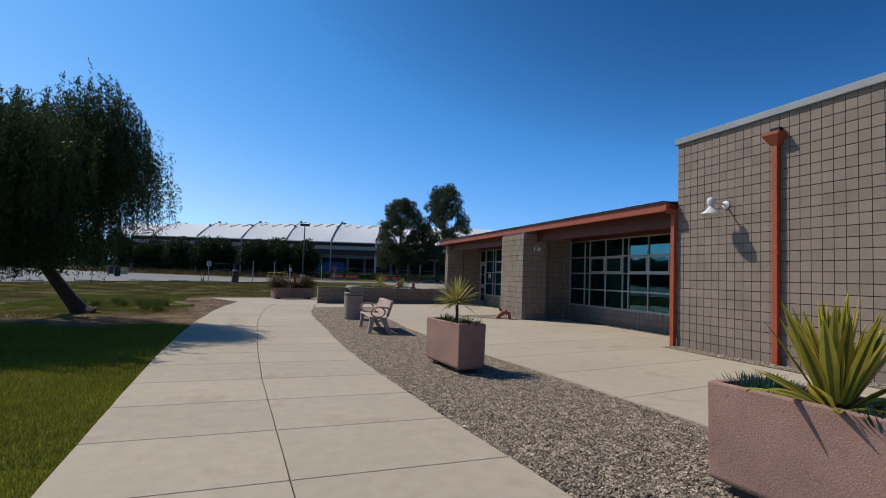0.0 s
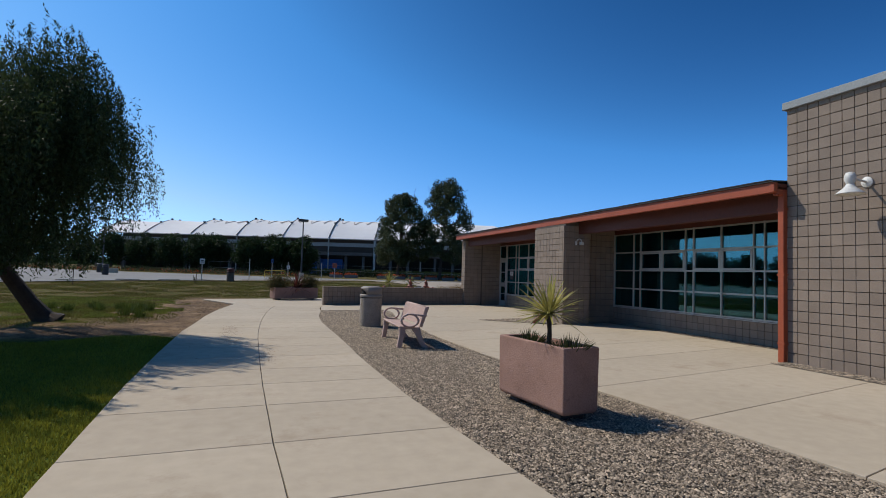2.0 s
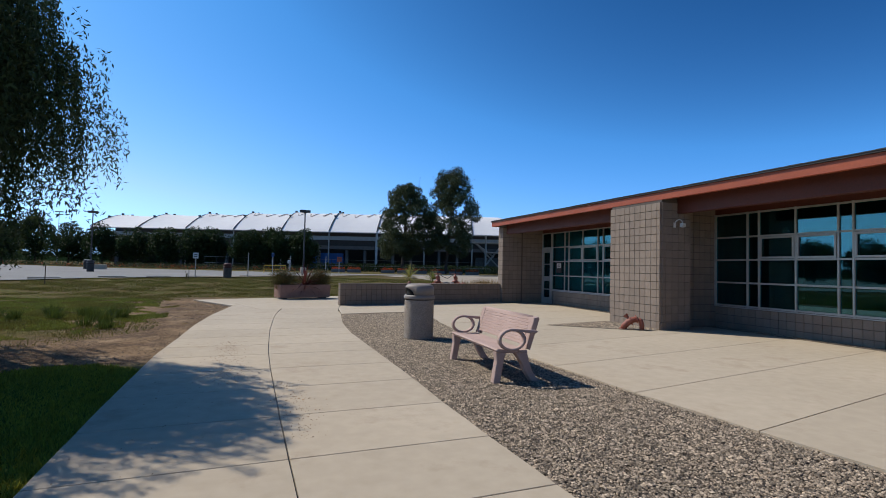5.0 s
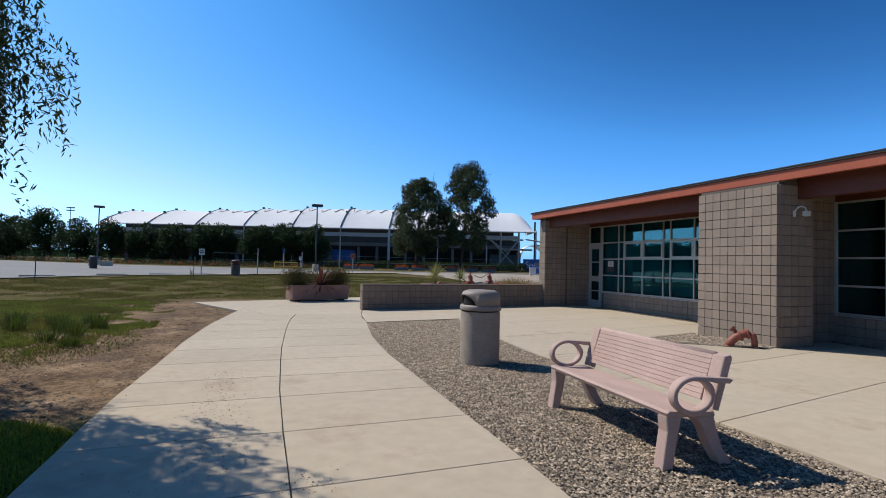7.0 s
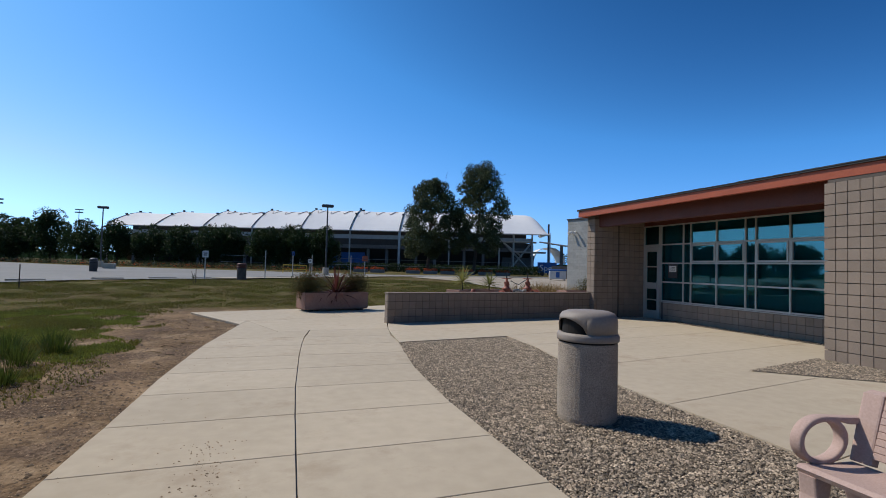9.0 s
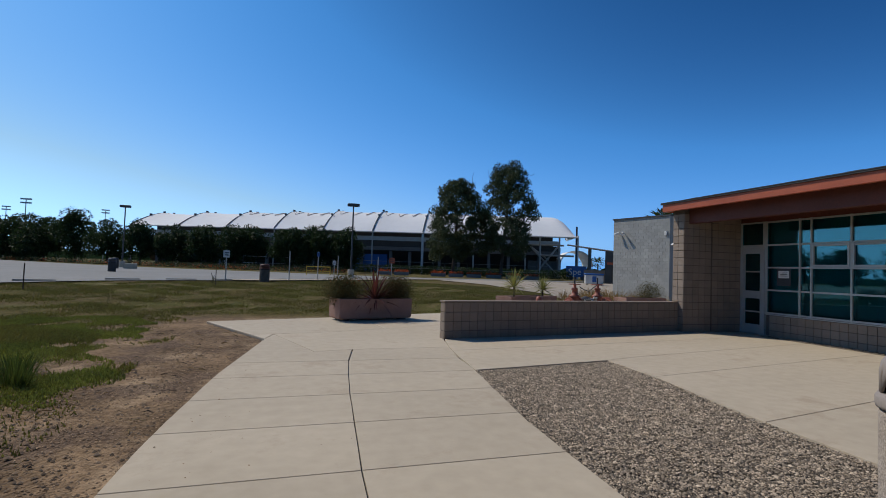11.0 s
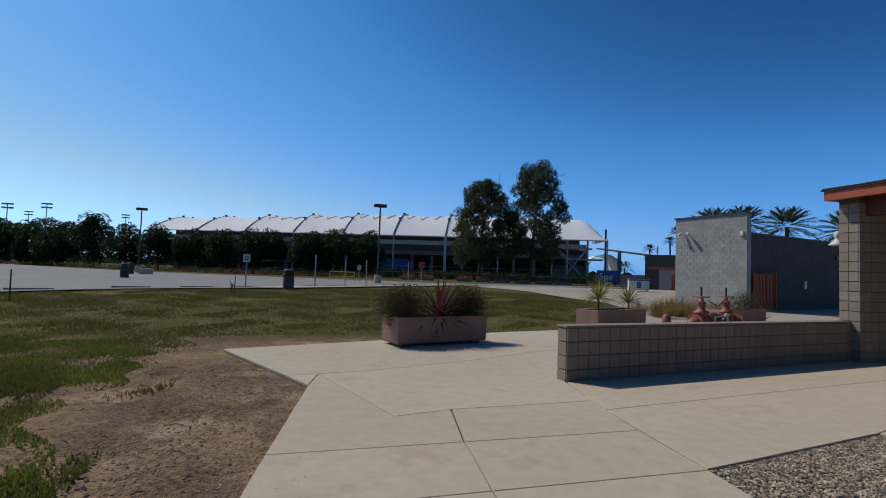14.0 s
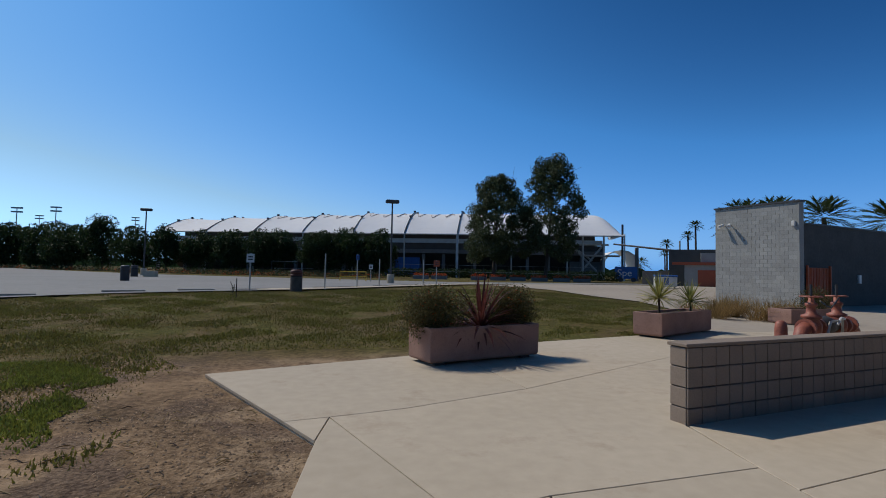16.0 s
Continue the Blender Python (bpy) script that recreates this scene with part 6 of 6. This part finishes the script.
litter_bin("stone_bin", on(-15.8, 74.0), -60, 0.30, 0.78, DARK_STEEL, "dark litter bin standing in the car park", 20, STAND_DARK)
pb = base("concrete_block", "square pale concrete block beside the bin", "block", on(-14.6, 74.5))
part("block", boxed(-0.5, 0.5, -0.5, 0.5, -0.05, 0.6, 0.03), CONCRETE, pb)
br = base("yellow_barrier", "low yellow steel barrier", "barrier", on(3.6, 70), 0)
part("rail", tube(bmesh.new(), [(-1.2, 0, -0.05), (-1.2, 0, 0.9), (1.2, 0, 0.9), (1.2, 0, -0.05)], 0.05, 6), YELLOW, br)
part("mid_rail", tube(bmesh.new(), [(-1.2, 0, 0.45), (1.2, 0, 0.45)], 0.04, 6), YELLOW, br)
ws = base("wheel_stop", "low concrete wheel stop at the lot edge", "wheel stop", on(-16.0, 40.5), 6, "wheel stops")
part("bar", prism(bmesh.new(), [(-0.08, -0.02), (0.08, -0.02), (0.05, 0.09), (-0.05, 0.09)], "x", -0.75, 0.75, 0.01), ROAD_CONC, ws)
for x in (-13.2, -10.4, -7.6, -5.2, -3.0, 0.5, 2.0, 4.4, 6.6):
    copy_thing(ws, pose(*on(x, lawn_end(x) + (1.2 if x < -2.5 else 2.6)), 0, 0, 25 if x > -11 else 10))
vs, fs = [], []
for k in range(8):
    x = -18 + 3.0 * k
    y = lawn_end(x) + 9
    q = len(vs)
    for dx, dy in ((0, 0), (0.8, 0), (0.8, 0.15), (0, 0.15)):
        vs.append((x + dx, y + dy, float(height(x, y)) + 0.022))
    fs.append((q, q + 1, q + 2, q + 3))
tagged(new("paint_marks", raw_mesh("paint_marks", vs, fs, WHITE)), "faded white dashes painted on the asphalt", "road marking", kind="structure")
sp = base("staked_sapling", "thin bare sapling tied to a stake on the lawn", "sapling", on(-3.2, 43.0))
part("stake", tube(bmesh.new(), [(0.1, 0, -0.2), (0.1, 0, 0.75)], 0.02, 5), BARK, sp)
part("stems", tube(tube(bmesh.new(), [(0, 0, -0.1), (-0.03, 0, 0.35), (-0.12, 0, 0.6)], 0.012, 5), [(0, 0, 0.2), (0.03, 0.02, 0.5)], 0.01, 5), BARK, sp)
cloud("leaves", [(-0.02, 0, 0.25)], [(0.14, 0.1, 0.25)], [70], 0.03, DARKGRASS, sp, 91, shell=0.1)

settle(before_far, Matrix.Translation((-0.4, 22.5, 0)) @ Matrix.Rotation(radians(-0.5), 4, "Z") @ Matrix.Translation((0.4, -22.5, 0)))


# ---- far tree line ----
r_ = np.random.default_rng(5)
vs, fs = [], []
for k in range(721):
    a = 2 * math.pi * k / 720
    top = 6.5 + 2.5 * math.sin(a * 23) * math.sin(a * 7) + 1.6 * r_.uniform(-1, 1)
    for z in (-1.0, max(3.0, top)):
        vs.append((420 * math.cos(a), 60 + 420 * math.sin(a), z))
    if k:
        fs.append((2 * k - 2, 2 * k, 2 * k + 1, 2 * k - 1))
tagged(new("backdrop", raw_mesh("backdrop", vs, fs, FICUS)), "far dark green tree line on the horizon", "backdrop", kind="structure")


# ---- lawn ----
def lawn(name, count, x0, x1, y0, y1, tall, material, keep, label, seed):
    g = np.random.default_rng(seed)
    x, y = g.uniform(x0, x1, count), g.uniform(y0, y1, count)
    k = keep(x, y, g)
    x, y = x[k], y[k]
    n = len(x)
    z = height(x, y)
    a = g.uniform(0, 2 * np.pi, n)
    hgt = tall * g.uniform(0.5, 1.2, n)
    w = 0.006 + 0.003 * g.uniform(0, 1, n) + 0.0004 * np.maximum(0, y - 8)
    lx, ly = g.normal(0, 0.45, n) * hgt, g.normal(0, 0.45, n) * hgt
    v = np.stack([np.stack([x - np.cos(a) * w, y - np.sin(a) * w, z - 0.01], -1), np.stack([x + np.cos(a) * w, y + np.sin(a) * w, z - 0.01], -1), np.stack([x + lx, y + ly, z + hgt], -1)], 1)
    return tagged(new(name, raw_mesh(name, v.reshape(-1, 3), np.arange(3 * n).reshape(-1, 3), material)), label, "grass", kind="stuff")


def patchy(x, y, f=0.6):
    return np.sin(x * 1.3 * f + 1.7 * np.sin(y * 0.9 * f)) + np.sin(y * 1.1 * f - 1.3 * np.sin(x * 0.7 * f + 2))


def edge_l(y):
    return np.interp(y, [-8, 4.5, 8, 11, 14, 17, 19, 21, 23.4, 24.5, 26.8], [-1.38, -1.38, -1.45, -1.49, -1.46, -1.39, -1.24, -1.12, -0.87, -0.70, -0.32])


lawn("lawn_grass", 330000, -8.5, -1.38, 2.5, 16.6, 0.05, LAWN, lambda x, y, g: (x < edge_l(y) - 0.0 + 0.02 * np.sin(y * 9)) & (y < 16.2 + 0.5 * np.sin(x * 2)) & (x > -3 - (y - 1) * 0.55), "lush green mown lawn", 61)
lawn("worn_lawn_grass", 420000, -22, 17, 18.5, 54, 0.034, TURF, lambda x, y, g: (patchy(x, y) > -0.1 + 0.5 * g.normal(0, 0.5, len(x))) & ((x < -2.6 - 0.7 * np.sin(y * 0.8)) | (y > 32.2 + 0.35 * np.maximum(0, x - 7))) & (y < np.interp(x, [-22, -14, -10.6, -7.9, -4.1, -0.5, 4.1, 12.3, 20], [38, 39.4, 41.4, 43.7, 45.9, 47.8, 52.8, 61.8, 65.8])) & (x < np.interp(y, [30, 33.2, 34, 35.2, 40, 46, 56], [7.5, 7.8, 10, 11.2, 14.2, 17, 17])), "worn patchy green turf", 62)
lawn("dry_lawn_grass", 280000, -22, 17, 18.5, 54, 0.036, DRYLAWN, lambda x, y, g: (patchy(x + 5, y + 3) > -0.2 + 0.5 * g.normal(0, 0.5, len(x))) & ((x < -3.2 - 0.8 * np.sin(y * 0.8)) | (y > 31.9 + 0.35 * np.maximum(0, x - 7))) & (y < np.interp(x, [-22, -14, -10.6, -7.9, -4.1, -0.5, 4.1, 12.3, 20], [38, 39.4, 41.4, 43.7, 45.9, 47.8, 52.8, 61.8, 65.8])) & (x < np.interp(y, [30, 33.2, 34, 35.2, 40, 46, 56], [7.5, 7.8, 10, 11.2, 14.2, 17, 17])), "dry yellowing turf", 63)
for k, (x, y, s) in enumerate(((-3.15, 22.4, 0.34), (-3.0, 23.4, 0.36), (-3.5, 23.0, 0.4), (-3.9, 24.0, 0.35), (-3.3, 24.2, 0.32), (-4.4, 23.4, 0.36), (-4.8, 24.6, 0.34), (-2.9, 21.2, 0.26), (-3.4, 21.8, 0.3), (-5.3, 23.6, 0.3), (-5.9, 24.3, 0.3))):
    tuft("grass_clump", "tall green grass clump in the worn lawn", (x, y, float(height(x, y)) - 0.02), 190, s, 0.009, CLUMP, 400 + k, 0.15, 0.4, 0.3)
lawn("verge_weeds", 260000, -8.0, -1.9, 19.5, 31.5, 0.045, WEED, lambda x, y, g: (patchy(x * 1.6 + 2.2, y * 1.3, 1.9) > -0.15 + 0.9 * g.normal(0, 0.5, len(x)) + 1.2 * np.clip((23.2 - y) / 2.5, 0, 1)) & (x < np.interp(y, [19, 21, 22.6, 24.2, 25.8, 28.3, 31], [-3.5, -3.0, -2.2, -2.1, -2.9, -2.65, -3.3]) + 0.14 * np.sin(y * 5.1) + 0.12 * np.sin(y * 2.3 + x * 4)), "lush low green weeds at the edge of bare soil", 65)
lawn("turf_tufts", 160000, -14, 12, 30.5, 46, 0.06, TURF, lambda x, y, g: (patchy(x * 1.0 + 9, y + 4, 2.3) > 0.55 + 0.4 * g.normal(0, 0.5, len(x))) & ((x < -2.6) | (y > 33.0 + 0.35 * np.maximum(0, x - 7))) & (y < np.interp(x, [-14, -10.6, -7.9, -4.1, -0.5, 4.1, 12.3], [39.4, 41.4, 43.7, 45.9, 47.8, 52.8, 61.8])) & (x < np.interp(y, [30, 33.2, 34, 35.2, 40, 46], [7.0, 7.4, 9.5, 10.8, 13.8, 16.5])), "coarse tufts standing in the worn turf", 66)
lawn("weed_grass", 90000, -5.5, -2.0, 21.5, 29.5, 0.055, TURF, lambda x, y, g: (patchy(x, y, 1.7) > 0.1 + 1.6 * (x > -3.0 - 0.12 * (y - 25)) + 0.6 * g.normal(0, 0.5, len(x))) & (x < edge_l(y) - 0.9), "patches of green weed grass in bare soil", 64)
# chips and leaf litter on the bare soil
g_ = np.random.default_rng(71)
cx, cy = g_.uniform(-5.0, 0.2, 42000), g_.uniform(16.5, 31.5, 42000)
k_ = (cx < edge_l(cy) - 0.02) & (cx > -3.6 + 0.7 * np.sin(cy)) & ~((cy > 26.7) & (cx > -0.32 - (cy - 26.8) * 0.455 - 0.05))
cx, cy = cx[k_], cy[k_]
wx, wy = cx[:4200] + 0.01, cy[:4200]
pebbles("soil_clods", wx, wy, height(wx, wy) + 0.002, 0.014, "dark clods of earth on bare soil", 73, CLODS)
dx = np.concatenate([g_.normal(-0.32, 0.13, 420), g_.normal(0.32, 0.12, 260), g_.normal(-0.9, 0.4, 160)])
dy = np.concatenate([g_.uniform(14.6, 18.2, 420), g_.uniform(12.4, 14.6, 260), g_.uniform(12, 24, 160)])
dk = dx > edge_l(dy) + 0.05
dx, dy = dx[dk], dy[dk]
pebbles("dirt_crumbs", dx, dy, dx * 0 + 0.001, 0.0062, "crumbs of brown dirt tracked over the walkway", 74, CHIPS)
pebbles("soil_litter", cx, cy, height(cx, cy) + 0.002, 0.008, "wood chips and clods on bare soil", 72, CHIPS)

sx, sy = g_.uniform(-3.4, -0.5, 1500), g_.uniform(19.5, 30.5, 1500)
sk_ = (sx < edge_l(sy) - 0.12) & (patchy(sx, sy, 2.0) > -0.5)
sx, sy = sx[sk_], sy[sk_]
sa = g_.uniform(0, 2 * np.pi, len(sx))
chips = blades("bark_slivers", np.stack([sx, sy, height(sx, sy) + 0.008], -1), np.stack([np.cos(sa), np.sin(sa), g_.uniform(-0.02, 0.25, len(sx))], -1), g_.uniform(0.02, 0.075, len(sx)), g_.uniform(0.006, 0.014, len(sx)), CHIPS, None, 0.1, 2, seed=75)
tagged(chips, "pale slivers of bark strewn on bare soil", "bark chips", kind="stuff")
for k in range(150):
    u, v, a = g_.uniform(-3.2, -0.6), g_.uniform(20.5, 29.5), g_.uniform(0, math.pi)
    if u > edge_l(v) - 0.25:
        continue
    q, z = g_.uniform(0.025, 0.085), float(height(u, v)) + 0.012
    tw = new("twig", mesh_of("twig", tube(bmesh.new(), [(u - q * math.cos(a), v - q * math.sin(a), z), (u, v + 0.01, z + 0.012), (u + q * math.cos(a), v + q * math.sin(a), z)], [0.004, 0.005, 0.003], 5), STRAW if k % 3 else BARK))
    tagged(tw, "small dry broken twig lying on bare soil", "twig", "twigs")

# ---- block facings ----
block_face(tall, (9.82, -10.2 + 0.16, 0.0), 0, 100, 25, lambda c, r: c >= 86 and r < 22)
block_face(pier, (9.47, 17.52 - 0.05, 0.0), 0, 10, 16)
block_face(pier, (10.40, 17.52, 0.0), 90, 5, 16)
block_face(spine, (11.83, 18.02, 0.0), 90, 7, 16, lambda c, r: r < 16)
block_face(wing, (9.80, 27.15, 0.0), 0, 2, 16)
block_face(wing, (10.70, 27.15, 0.0), 90, 4, 16)
for r in range(16):
    ob = new("block", FACE)
    ob.parent = wing
    ob.matrix_basis = pose(9.884, 27.15, r * COURSE + 0.0045, 0, 0, 90) @ Matrix.Diagonal((1, 0.53, 1, 1))
block_face(wing_spine, (11.80, 27.20, 0.0), 90, 5, 16)
block_face(low, (10.62, 26.87, -0.04), 90, 36, 4)
block_face(low, (3.32, 26.868, -0.04), 0, 1, 4)
block_face(sill_1, (BAY_X + 0.02, 11.3, -0.05), 0, 33, 3)
block_face(sill_2, (BAY_X + 0.02, 18.95, -0.05), 0, 36, 3)
